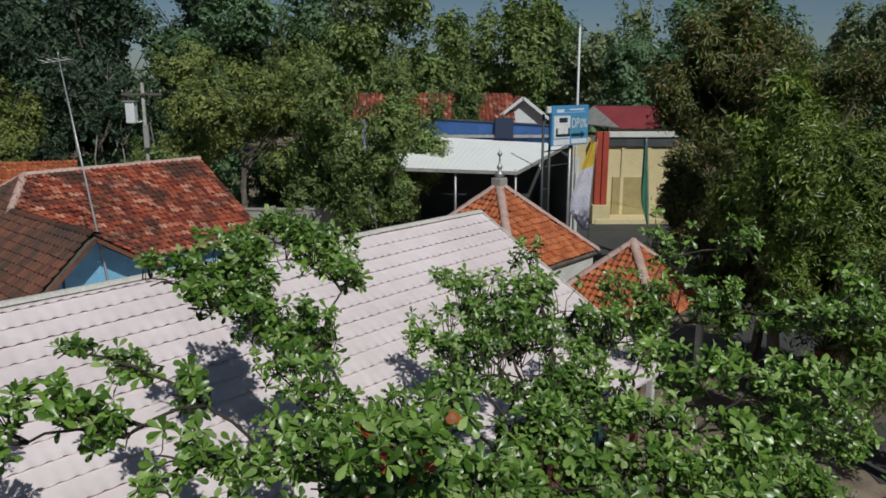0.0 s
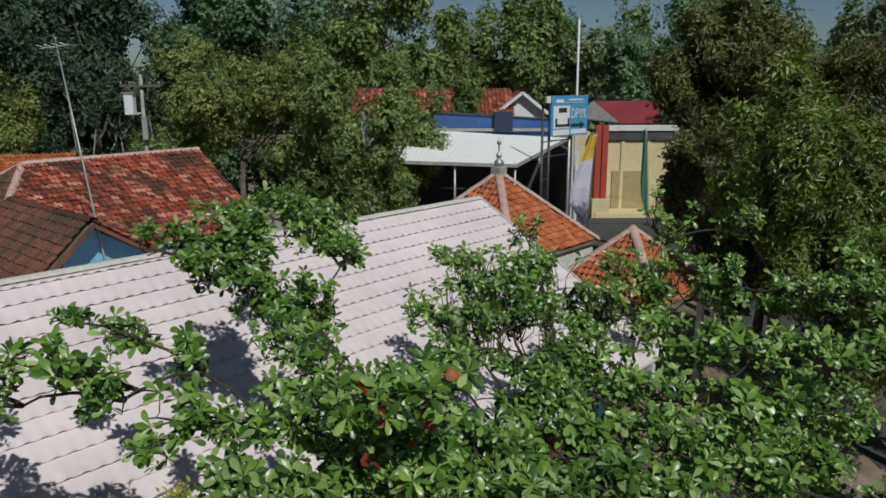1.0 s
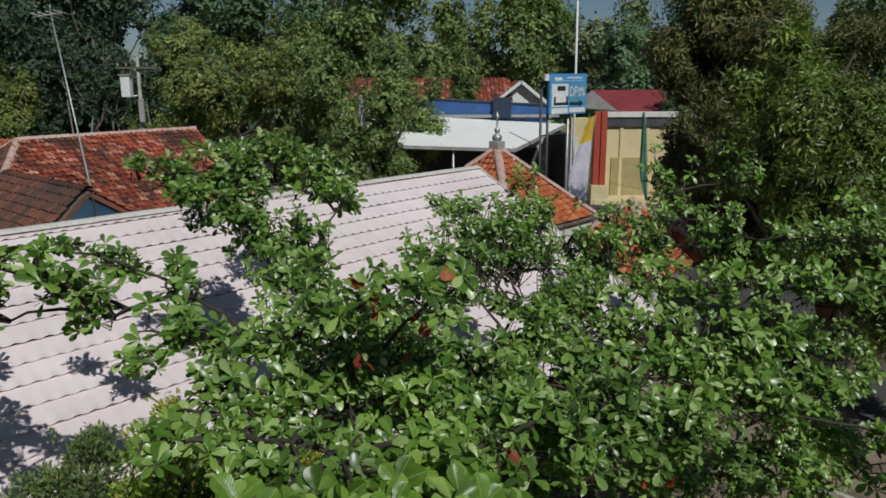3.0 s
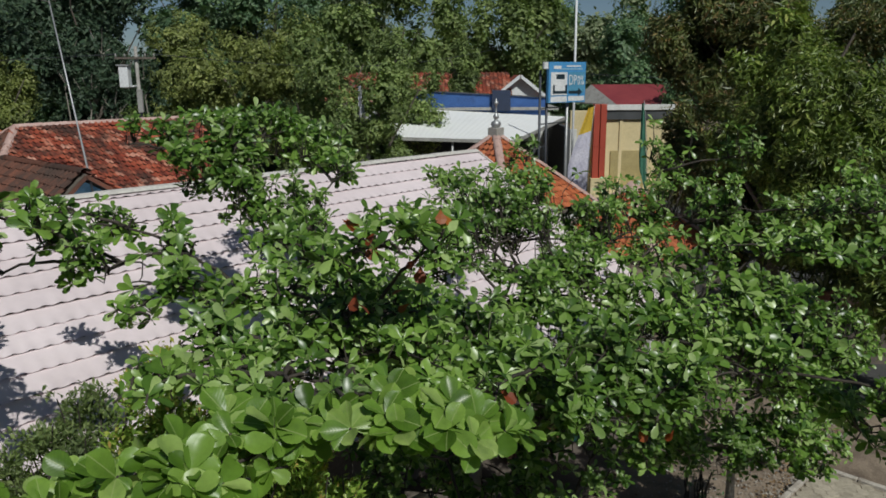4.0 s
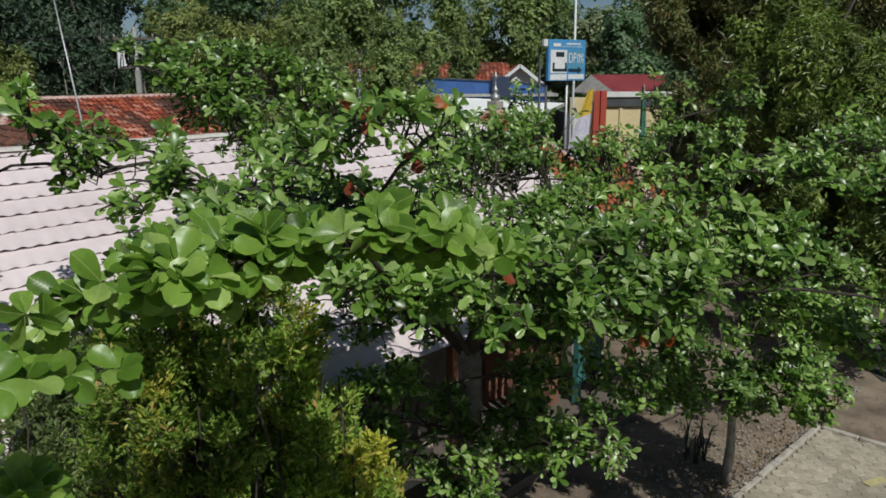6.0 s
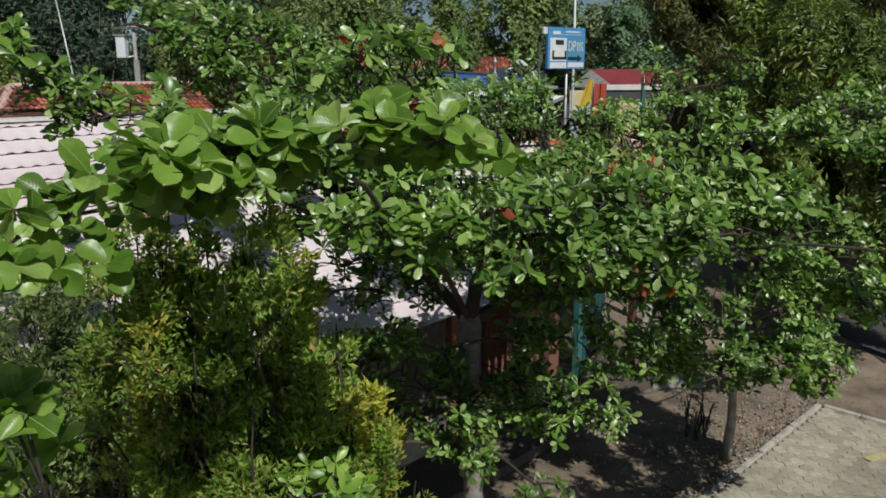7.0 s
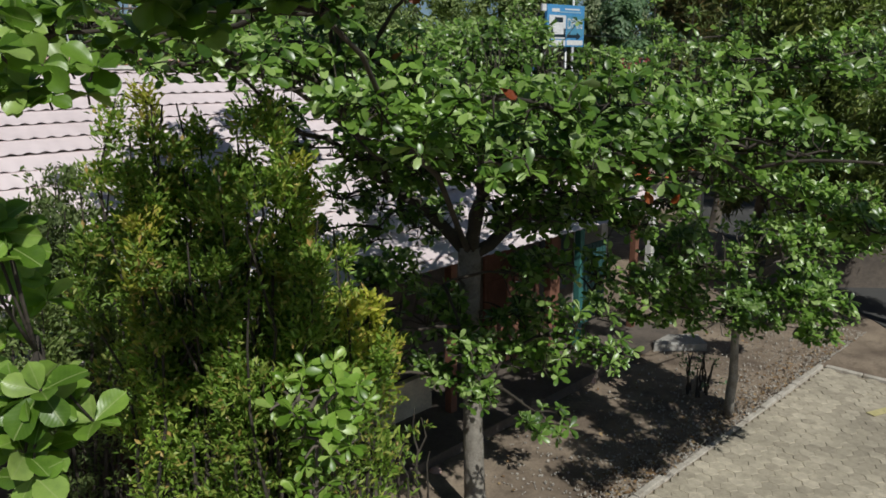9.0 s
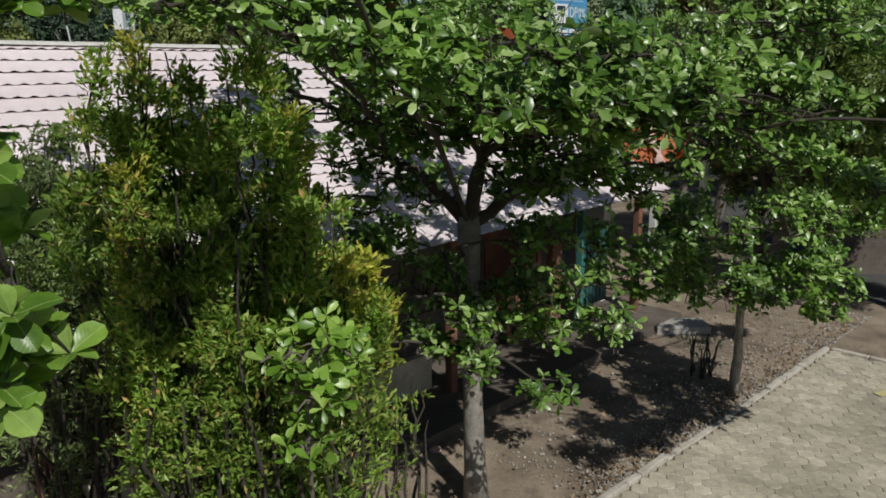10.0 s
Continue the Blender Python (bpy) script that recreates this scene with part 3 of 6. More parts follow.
def build_hall():
    """The long low building under the pale roof."""
    h = thing("hall", (RIDGE.x - 4, RIDGE.y - 4.6, 0), "long single-storey hall with pale pinkish metal tile roof", "building")
    a0, a1 = -15.0, 1.25
    for across in (HS, -HS):
        if across is HS:
            wavy_courses(h, RIDGE, a0, a1, across, SLOPE, 5.644, 17)
        else:
            down = across * math.cos(SLOPE) - UP * math.sin(SLOPE)
            p = [RIDGE + HD * a0, RIDGE + HD * a1, RIDGE + HD * a1 + down * 5.46, RIDGE + HD * a0 + down * 5.46]
            prism("back_slope", p, UP * 0.03, M_metal_tile, h)
        down = across * math.cos(SLOPE) - UP * math.sin(SLOPE)
        q = [RIDGE - UP * 0.07 + HD * a0, RIDGE - UP * 0.07 + HD * a1, RIDGE - UP * 0.07 + HD * a1 + down * 5.4, RIDGE - UP * 0.07 + HD * a0 + down * 5.4]
        prism("roof_deck", q, UP * 0.045, M_bark, h)
    # ridge cap: overlapping folded lengths
    for i in range(9):
        b0 = a0 + i * 1.85
        b1 = min(b0 + 1.9, a1 + 0.03)
        if b1 - b0 < 0.1:
            continue
        V = []
        for a in (b0, b1):
            lift = 0.034 + (0.006 if a == b0 else 0.0)
            for s, z in ((-0.11, -0.045), (-0.06, -0.005), (0, 0.014), (0.06, -0.005), (0.11, -0.045)):
                V.append(RIDGE + HD * a + HS * s + UP * (z + lift))
        F = [(k, k + 1, k + 6, k + 5) for k in range(4)]
        part_mesh("ridge_cap", mesh_of("ridge_cap", V, F, M_ridge, True), h)
    # verge board at the gable end
    for across in (HS, -HS):
        down = across * math.cos(SLOPE) - UP * math.sin(SLOPE)
        c = RIDGE + HD * (a1 + 0.02) + down * 2.72 - UP * 0.06
        part("verge_board", a_box(c, (5.44, 0.03, 0.2), down, UP), M_ridge, h)
    # fascia, walls, gable
    eave = RIDGE + HS * 4.78 - UP * 2.62
    part("fascia", a_box(eave + HD * (a0 + a1) / 2, (a1 - a0, 0.03, 0.16), HD), M_darkgrey, h)
    w0, w1 = a0 + 0.4, a1 - 0.45
    mid = RIDGE + HD * (w0 + w1) / 2
    # wall colour is darkened in place of the deep shade under the eave
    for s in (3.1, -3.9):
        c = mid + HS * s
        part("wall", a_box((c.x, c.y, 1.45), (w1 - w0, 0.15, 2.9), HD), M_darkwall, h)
    for a in (w0, w1):
        base = RIDGE + HD * a
        o = [Vector((base.x, base.y, 0)) + HS * 3.82, Vector((base.x, base.y, 0)) - HS * 3.82, base - HS * 3.82 - UP * 2.14, base - UP * 0.12, base + HS * 3.82 - UP * 2.14]
        prism("gable_wall", o, HD * 0.15, M_plaster, h)
    # a plinth, doors and shutters along the front, posts under the eave
    front = mid + HS * 3.98
    # plinth shares the dark wall colour, standing in for building shade
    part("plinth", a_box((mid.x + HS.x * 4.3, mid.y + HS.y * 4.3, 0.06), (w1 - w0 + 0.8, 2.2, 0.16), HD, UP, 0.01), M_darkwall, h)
    part("landing", a_box((4.55, 13.55, 0.05), (1.0, 0.55, 0.16), (1, 0, 0), UP, 0.02), M_concrete, h, "pale worn concrete landing")
    for a in (-11.6, -8.8, -6.0):
        q = RIDGE + HD * a + HS * 4.25
        part("parapet", a_box((q.x, q.y, 0.4), (2.62, 0.12, 0.58), HD, UP, 0.012), M_parapet, h, "low cream veranda wall")
    for a in (-13.0, -10.2, -7.4, -4.6, 0.7):
        q = RIDGE + HD * a + HS * 4.62
        part("post", a_box((q.x, q.y, 1.33), (0.13, 0.13, 2.4), HD, UP, 0.01), M_terracotta, h)
    q = RIDGE + HD * -0.93 + HS * 4.42
    part("post", a_box((q.x, q.y, 1.3), (0.13, 0.13, 2.34), HD, UP, 0.01), M_teal, h, "teal painted veranda post")
    for k in range(7):
        q = RIDGE + HD * (-0.78 + 0.12 * k) + HS * 4.4
        part("screen_slat", a_box((q.x, q.y, 1.25), (0.1, 0.03, 1.5), HD, UP, 0.005), M_tealdark, h)
    for k in range(5):
        q = RIDGE + HD * (-2.5 + 0.2 * k) + HS * 4.05
        part("screen_slat", a_box((q.x, q.y, 0.95), (0.13, 0.03, 1.5 + 0.1 * (k % 2)), HD, UP, 0.005), M_terracotta, h)
    q = RIDGE + HD * -1.3 + HS * 4.1
    part("post", a_box((q.x, q.y, 1.2), (0.3, 0.14, 2.2), HD, UP, 0.012), M_terracotta, h, "broad reddish brown veranda post")
    for a, m, wd in ((-1.75, M_terracotta, 0.8), (-8.6, M_terracotta, 0.9)):
        q = RIDGE + HD * a + HS * 3.2
        d = part("door", a_box((q.x, q.y, 1.12), (wd, 0.05, 1.98), HD, UP, 0.008), m, h)
        for z in (0.55, 1.15, 1.75):
            part("door_rail", a_box((q.x + HS.x * 0.03, q.y + HS.y * 0.03, z), (wd * 0.8, 0.02, 0.42), HD, UP, 0.006), m, d)
    # no hole is cut: a black panel paints the unlit inside
    q = RIDGE + HD * 0.05 + HS * 3.185
    part("window_opening", a_box((q.x, q.y, 1.35), (0.95, 0.03, 1.3), HD), M_black, h, "flat black panel standing for a dark window opening")
    return h


build_hall()


def pantile(width, length):
    V = []
    prof = [(-0.5, 0.0), (-0.36, 0.055), (-0.2, 0.06), (-0.02, 0.005), (0.25, -0.012), (0.5, 0.012)]
    for d, lift in ((0.0, 0.0), (0.6, 0.022), (1.1, 0.045)):
        for a, z in prof:
            V.append((a * width * 1.04, d * length, z * 0.9 * (width / 0.2) + lift))
    n = len(prof)
    F = [(j * n + i, j * n + i + 1, (j + 1) * n + i + 1, (j + 1) * n + i) for j in range(2) for i in range(n - 1)]
    return np.array(V), F


def tiled_slope(parent, origin, u, v, U, Vl, inside, mat, one=None, singles=(9, 9, 0, 0), width=0.2, length=0.24):
    """Clay tiles over a slope: u along the courses, v down it. Tiles inside the stretch 'singles' (u0, u1, v0, v1) are pieces of their own."""
    u, v = Vector(u).normalized(), Vector(v).normalized()
    nor = u.cross(v)
    if nor.z < 0:
        nor = -nor
    B = np.array((u, v, nor))
    TV, TF = pantile(width, length)
    soup = Soup()
    me = mesh_of("tile", TV.tolist(), TF, one, False) if one else None
    count = 0
    for j in range(int(Vl / length)):
        for i in range(int(U[0] / width), int(U[1] / width) + 1):
            a, b = i * width, j * length
            if not inside(a, b + length * 0.5):
                continue
            jig = rng.normal(0, 0.006, 3)
            rot = rng.normal(0, 0.015)
            q = np.array(origin) + a * B[0] + b * B[1] + (0.035 + jig[2]) * B[2] + jig[0] * B[0] + jig[1] * B[1]
            R = np.array((B[0] + rot * B[1], B[1] - rot * B[0], B[2]))
            if me and count < 300 and singles[0] <= a <= singles[1] and singles[2] <= b <= singles[3]:
                ob = part_mesh("tile", me, parent)
                m = Matrix(R.T.tolist()).to_4x4()
                m.translation = Vector(q)
                ob.matrix_basis = m
                count += 1
            else:
                soup.add(TV @ R + q, TF)
    soup.put("tiles", mat, parent, kind="stuff")


def ridge_tiles(parent, a, b, mat, r=0.11, step=0.34):
    a, b = Vector(a), Vector(b)
    d = (b - a).normalized()
    side = d.cross(UP).normalized()
    n = max(1, int((b - a).length / step))
    for i in range(n):
        s0, s1 = (b - a) * (i / n) + a, (b - a) * ((i + 1) / n) + a
        V = []
        for p, w in ((s0, r * 0.94), (s1 + d * 0.03, r * 1.06)):
            for k in range(6):
                t = math.pi * (k / 5)
                V.append(p + side * math.cos(t) * w + UP * (math.sin(t) * w * 0.8 + 0.035) + Vector(rng.normal(0, 0.004, 3).tolist()))
        part_mesh("ridge_tile", mesh_of("ridge_tile", V, [(k, k + 1, k + 7, k + 6) for k in range(5)], mat, True), parent)


def house_left():
    """Blue-walled house: a main ridge and a lower front wing with a gable."""
    h = thing("house", (-11, 21, 0), "blue plastered house under weathered red clay tiles", "house")
    a, b = Vector((-12.07, 22.03, 5.45)), Vector((-8.39, 26.4, 5.45))
    L = (b - a).length
    tilt = radians(31)
    v = S * math.cos(tilt) - UP * math.sin(tilt)
    # front slope, with a hip at its near end
    tiled_slope(h, a, D, v, (-3.4, L), 4.3, lambda p, q: p > -0.62 * q and p < L - 0.02, M_tile_old, M_tile_old_one, (1.2, 4.4, 0.0, 4.2), 0.18, 0.21)
    prism("roof_deck", [a, b, b + v * 4.25, a + v * 4.25 - D * 2.6], UP * -0.06, M_bark, h)
    vb = -S * math.cos(tilt) - UP * math.sin(tilt)
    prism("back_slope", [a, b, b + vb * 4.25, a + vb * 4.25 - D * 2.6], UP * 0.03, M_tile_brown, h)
    e1, e2 = a + v * 4.25 - D * 2.6, a + vb * 4.25 - D * 2.6
    hv = ((e1 + e2) / 2 - a).normalized()
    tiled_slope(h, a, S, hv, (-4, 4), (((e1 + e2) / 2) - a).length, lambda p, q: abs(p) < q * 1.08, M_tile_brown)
    prism("hip_slope", [a, e1, e2], UP * -0.05, M_bark, h)
    ridge_tiles(h, a, b, M_ridge_clay)
    ridge_tiles(h, a, e1, M_ridge_clay)
    ridge_tiles(h, a, e2, M_ridge_clay)
    for z in (v, vb):
        part("verge_board", a_box(b + z * 2.12 - UP * 0.07 + D * 0.02, (4.24, 0.03, 0.18), z, UP), M_darkgrey, h)
    # walls
    zt = 3.35
    c = (a + b) / 2
    for s in (3.2, -3.2):
        part("wall", a_box((c.x + S.x * s - D.x * 0.4, c.y + S.y * s - D.y * 0.4, zt / 2), (L - 0.6, 0.14, zt), D), M_blue, h)
    for q in (b - D * 0.35, a - D * 0.9):
        g = Vector((q.x, q.y, 0))
        o = [g + S * 3.13, g - S * 3.13, g - S * 3.13 + UP * zt, g + UP * (5.3 if q.x > -10 else 4.2), g + S * 3.13 + UP * zt]
        prism("gable_wall", o, D * 0.14, M_blue, h)
    # front wing
    w = Vector((-7.58, 16.36, 4.85))
    run = 4.6
    for side in (-1, 1):
        wt = radians(42 if side < 0 else 33)
        vv = D * side * math.cos(wt) - UP * math.sin(wt)
        ln = 2.9 if side < 0 else 2.0
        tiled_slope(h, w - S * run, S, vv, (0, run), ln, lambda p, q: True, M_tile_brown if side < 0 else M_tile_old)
        prism("wing_deck", [w - S * run, w, w + vv * ln, w - S * run + vv * ln], UP * -0.05, M_bark, h)
        part("verge_board", a_box(w + vv * ln / 2 - UP * 0.06 + S * 0.03, (ln, 0.03, 0.08), vv, UP), M_tile_brown, h)
    ridge_tiles(h, w - S * run, w, M_tile_brown)
    g = Vector((w.x, w.y, 0)) - S * 0.7
    o = [g - D * 1.9, g + D * 1.5, g + D * 1.5 + UP * 3.8, g + UP * 4.74, g - D * 1.9 + UP * 3.02]
    prism("gable_wall", o, S * 0.14, M_blue, h, "sunlit sky blue plastered gable wall")
    part("gable_vent", a_box(g + D * (-0.55) + UP * 3.72 + S * 0.15, (0.05, 0.03, 0.5), D), M_darkgrey, h)
    for d in (-1.83, 1.43):
        q = g + D * d - S * 2.2
        part("wall", a_box((q.x, q.y, 1.5), (4.4, 0.14, 3.0), S), M_blue, h)
    return h


house_left()


def prayer_house():
    """Small square hall with a steep tiled pyramid, a lower skirt roof and a metal finial."""
    c = Vector((1.63, 22.06, 0))
    m = thing("prayer_house", c, "small square hall under bright orange clay tile pyramid roof", "building")
    apex = 5.17

    def pyramid(c, apex, half, ze, single):
        run = math.hypot(half, apex - ze)
        o = c + UP * apex
        for k, (u, v) in enumerate(((D, S), (S, -D), (-D, -S), (-S, D))):
            down = (v * half - UP * (apex - ze)).normalized()
            if k < 2:
                tiled_slope(m, o, u, down, (-half, half), run, lambda p, q: abs(p) < q * half / run - 0.02, M_tile_new,
                            M_tile_new_one if k == 0 and single else None, (-2.3, 2.3, 0.0, 3.1), 0.165, 0.19)
            prism("roof_deck", [o, o + down * run + u * half, o + down * run - u * half], UP * -0.05, M_tile_new if k > 1 else M_bark, m)
        for sd, ss in ((1, 1), (-1, 1), (1, -1), (-1, -1)):
            ridge_tiles(m, c + UP * (apex + 0.03), c + D * half * sd + S * half * ss + UP * (ze + 0.03), M_ridge_clay, 0.12)

    pyramid(c, apex, 2.12, 3.15, True)
    # a smaller porch roof of the same pitch
    pc = Vector((4.85, 19.1, 0))
    pyramid(pc, 4.1, 1.55, 2.62, False)
    for sd, ss in ((1, 1), (-1, 1), (1, -1), (-1, -1)):
        q = pc + D * 1.35 * sd + S * 1.35 * ss
        part("post", a_box((q.x, q.y, 1.33), (0.16, 0.16, 2.66), D, UP, 0.01), M_plaster, m)
    for sx, sy, u, ln in ((0, 1.95, D, 4.0), (0, -1.95, D, 4.0), (1.95, 0, S, 3.9), (-1.95, 0, S, 3.9)):
        q = c + D * sx + S * sy
        part("wall", a_box((q.x, q.y, 1.6), (ln, 0.14, 3.2), u), M_plaster, m)
    # finial: block, stacked balls and a spike
    part("finial_block", a_box(c + UP * (apex + 0.1), (0.34, 0.34, 0.26), D, UP, 0.02), M_concrete, m)
    f = bmesh.new()
    scale = 0.86
    prof = [(0.1, 0.0), (0.13, 0.03), (0.17, 0.1), (0.15, 0.19), (0.07, 0.25), (0.05, 0.28), (0.09, 0.33), (0.1, 0.38), (0.06, 0.44), (0.028, 0.5), (0.03, 0.62), (0.022, 0.7), (0.075, 0.78), (0.08, 0.83), (0.03, 0.89), (0.012, 0.97), (0.0, 1.0)]
    vs = [f.verts.new((r * scale, 0, z * scale)) for r, z in prof]
    es = [f.edges.new((vs[i], vs[i + 1])) for i in range(len(vs) - 1)]
    bmesh.ops.spin(f, geom=vs + es, angle=2 * math.pi, steps=14, axis=(0, 0, 1), cent=(0, 0, 0))
    bmesh.ops.remove_doubles(f, verts=f.verts, dist=0.001)
    bmesh.ops.translate(f, verts=f.verts, vec=c + UP * (apex + 0.22))
    part("finial", f, M_steel, m, "dull silver finial of stacked balls", True)


prayer_house()


# ---------------------------------------------------------------- street side
def workshop():
    c = Vector((3, 44, 0))
    w = thing("shop", c, "street shop with white sloping awning and blue fascia", "building")
    # awning sheet with shallow ribs
    b0, b1 = Vector((-3.4, 42.5, 5.13)), Vector((6.9, 42.6, 4.55))
    f0, f1 = Vector((-3.0, 36.6, 4.0)), Vector((3.55, 36.6, 3.78))
    V, F = [], []
    n = 60
    for i in range(n + 1):
        s = i / n
        for j in range(5):
            q = j / 4
            p = (b0 + (b1 - b0) * s) * (1 - q) + (f0 + (f1 - f0) * s) * q
            V.append(p + UP * (0.008 if i % 2 else 0))
    for i in range(n):
        for j in range(4):
            F.append((i * 5 + j, i * 5 + j + 1, (i + 1) * 5 + j + 1, (i + 1) * 5 + j))
    part_mesh("awning", mesh_of("awning", V, F, M_white_sheet), w, "white ribbed metal awning")
    part("gutter", a_box((f0 + f1) / 2 - UP * 0.08, ((f1 - f0).length, 0.08, 0.14), f1 - f0), M_grey, w)
    part("verge_board", a_box((b1 + f1) / 2 - UP * 0.07, ((b1 - f1).length, 0.06, 0.16), b1 - f1), M_grey, w)
    part("fascia_panel", a_box((1.2, 42.75, 5.36), (9.4, 0.2, 0.95), b1 - b0, UP, 0.01), M_navy, w, "deep blue fascia panel")
    part("fascia_cap", a_box((1.2, 42.68, 5.86), (9.4, 0.26, 0.06), b1 - b0), M_darkgrey, w)
    part("fascia_box", a_box((3.35, 42.5, 5.45), (1.0, 0.3, 1.1), (1, 0, 0), UP, 0.01), M_navydark, w)
    part("wall", a_box((1.2, 46.0, 2.3), (10.6, 0.2, 4.6)), M_plaster, w)
    part("shutter", a_box((1.2, 45.8, 1.5), (9.2, 0.08, 2.9)), M_darkgrey, w)
    part("side_wall", a_box((6.5, 42.5, 2.1), (0.2, 6.4, 4.2)), M_darkgrey, w)
    part("flat_roof", a_box((1.2, 45.6, 5.0), (10.6, 6.2, 0.15)), M_grey, w)
    for x in (-2.6, 0.6, 3.5):
        tube("post", [(x, 36.8, 0), (x, 36.8, 3.85)], 0.06, M_steel, w)
    part("pillar", a_box((7.0, 40.6, 2.0), (0.35, 0.35, 4.0), (1, 0, 0), UP, 0.015), M_plaster, w)


workshop()


def gateway():
    g = thing("gateway", (10, 43.5, 0), "cream walled gateway with red post and grey beam", "gateway")
    part("wall", a_box((11.6, 44.6, 2.15), (6.0, 0.25, 4.3), (1, 0.02, 0)), M_cream, g)
    part("beam", a_box((11.2, 44.4, 4.55), (4.6, 0.2, 0.55), (1, 0.02, 0), UP, 0.02), M_darkgrey, g)
    part("canopy", a_box((11.2, 44.45, 4.96), (4.7, 0.5, 0.3), (1, 0.02, 0), UP, 0.02), M_plaster, g)
    part("step", a_box((11.4, 43.6, 0.15), (5.6, 1.6, 0.3), (1, 0.02, 0), UP, 0.02), M_cream, g)
    part("plinth", a_box((8.95, 43.2, 0.55), (1.0, 0.8, 1.1), (1, 0, 0), UP, 0.02), M_cream, g)
    for x in (8.72, 9.1):
        part("post", a_box((x, 43.2, 2.9), (0.33, 0.4, 4.6), (1, 0, 0), UP, 0.02), M_redpaint, g)
    for x in (10.4, 11.9, 13.3):
        part("pilaster", a_box((x, 44.42, 2.1), (0.18, 0.12, 4.2), (1, 0, 0), UP, 0.01), M_cream, g)
    part("door_leaf", a_box((10.9, 44.42, 1.35), (2.1, 0.08, 2.3), (1, 0.02, 0), UP, 0.01), M_olivepaint, g, "dull olive tan gate leaf")
    part("pier", a_box((7.9, 44.2, 2.4), (1.0, 0.5, 4.8), (1, 0, 0), UP, 0.02), M_cream, g)


gateway()


def gable_house():
    c = Vector((4.0, 58, 0))
    h = thing("house", c, "far white house with red tile gable roof", "house")
    for x0, x1, mat in ((-7.5, 5.75, 0),):
        r0, r1 = Vector((-8.5, 58.5, 6.9)), Vector((5.0, 58.5, 6.9))
        for sgn in (-1, 1):
            down = Vector((0, sgn * math.cos(0.52), -math.sin(0.52)))
            if sgn < 0:
                tiled_slope(h, r0, Vector((1, 0, 0)), down, (0, 13.5), 4.0, lambda p, q: True, M_tile_old, None, width=0.3, length=0.33)
            prism("roof_deck", [r0, r1, r1 + down * 4, r0 + down * 4], UP * -0.06, M_tile_brown, h)
    # front gable wing
    a = Vector((5.75, 56.0, 6.75))
    for sgn in (-1, 1):
        down = Vector((sgn * math.cos(0.67), 0, -math.sin(0.67)))
        ln = 2.4
        p = [a, a + down * ln, a + down * ln + Vector((0, 5, 0)), a + Vector((0, 5, 0))]
        prism("wing_slope", p, UP * -0.08, M_tile_old, h)
        part("bargeboard", a_box(a + down * ln / 2 + Vector((0, -0.04, -0.06)), (ln, 0.06, 0.22), down, UP), M_white, h)
    o = [Vector((4.0, 56.5, 0)), Vector((7.5, 56.5, 0)), Vector((7.5, 56.5, 5.2)), Vector((5.75, 56.5, 6.6)), Vector((4.0, 56.5, 5.2))]
    prism("gable_wall", o, (0, 0.2, 0), M_white, h)
    part("wall", a_box((-1.8, 55.4, 2.5), (11.6, 0.2, 5.0)), M_plaster, h)
    r = thing("house", (12.5, 57, 0), "far low building with maroon sheet roof", "house")
    prism("roof", [(12.4, 54.5, 4.6), (19, 54.5, 4.6), (18, 58.5, 5.95), (11.3, 58.5, 5.95)], (0, 0, 0.08), M_maroon, r)
    prism("roof_side", [(12.4, 54.5, 4.6), (11.3, 58.5, 5.95), (9.9, 58.5, 4.7)], (0, 0, 0.08), M_grey, r)
    part("wall", a_box((15.2, 55.6, 2.3), (6.6, 0.2, 4.6)), M_plaster, r)
    f = thing("house", (-18.5, 33, 0), "small neighbouring house with orange clay tile roof", "house")
    p0 = Vector((-22.5, 32.2, 4.55))
    dn = Vector((0.35, -0.8, -0.5)).normalized()
    tiled_slope(f, p0, Vector((1, 0.35, 0)), dn, (0, 6.5), 4.0, lambda p, q: True, M_tile_new, None)
    ux = Vector((1, 0.35, 0)).normalized()
    prism("roof_deck", [p0, p0 + ux * 6.5, p0 + ux * 6.5 + dn * 4, p0 + dn * 4], UP * -0.06, M_bark, f)
    q = p0 + ux * 3.2 + dn * 3.6
    part("wall", a_box((q.x, q.y + 0.4, 1.5), (6.0, 0.15, 3.0), ux), M_plaster, f)
    part("back_wall", a_box((q.x - 1.0, q.y + 3.0, 2.2), (6.0, 0.15, 4.4), ux), M_plaster, f)


gable_house()


def boundary_wall():
    w = thing("boundary_wall", (-8, 36.4, 0), "grey rendered street wall with pale coping", "wall")
    for i in range(4):
        x = -10.6 + 1.62 * i
        part("wall_panel", a_box((x, 36.4, 0.95), (1.4, 0.14, 2.0), (1, -0.05, 0), UP, 0.01), M_grey, w)
        part("coping", a_box((x, 36.4, 2.0), (1.5, 0.24, 0.1), (1, -0.05, 0), UP, 0.012), M_concrete, w)
        part("pier", a_box((x + 0.81, 36.36, 1.05), (0.24, 0.24, 2.2), (1, -0.05, 0), UP, 0.015), M_concrete, w)
    part("pier", a_box((-11.41, 36.4, 1.05), (0.24, 0.24, 2.2), (1, -0.05, 0), UP, 0.015), M_concrete, w)


boundary_wall()


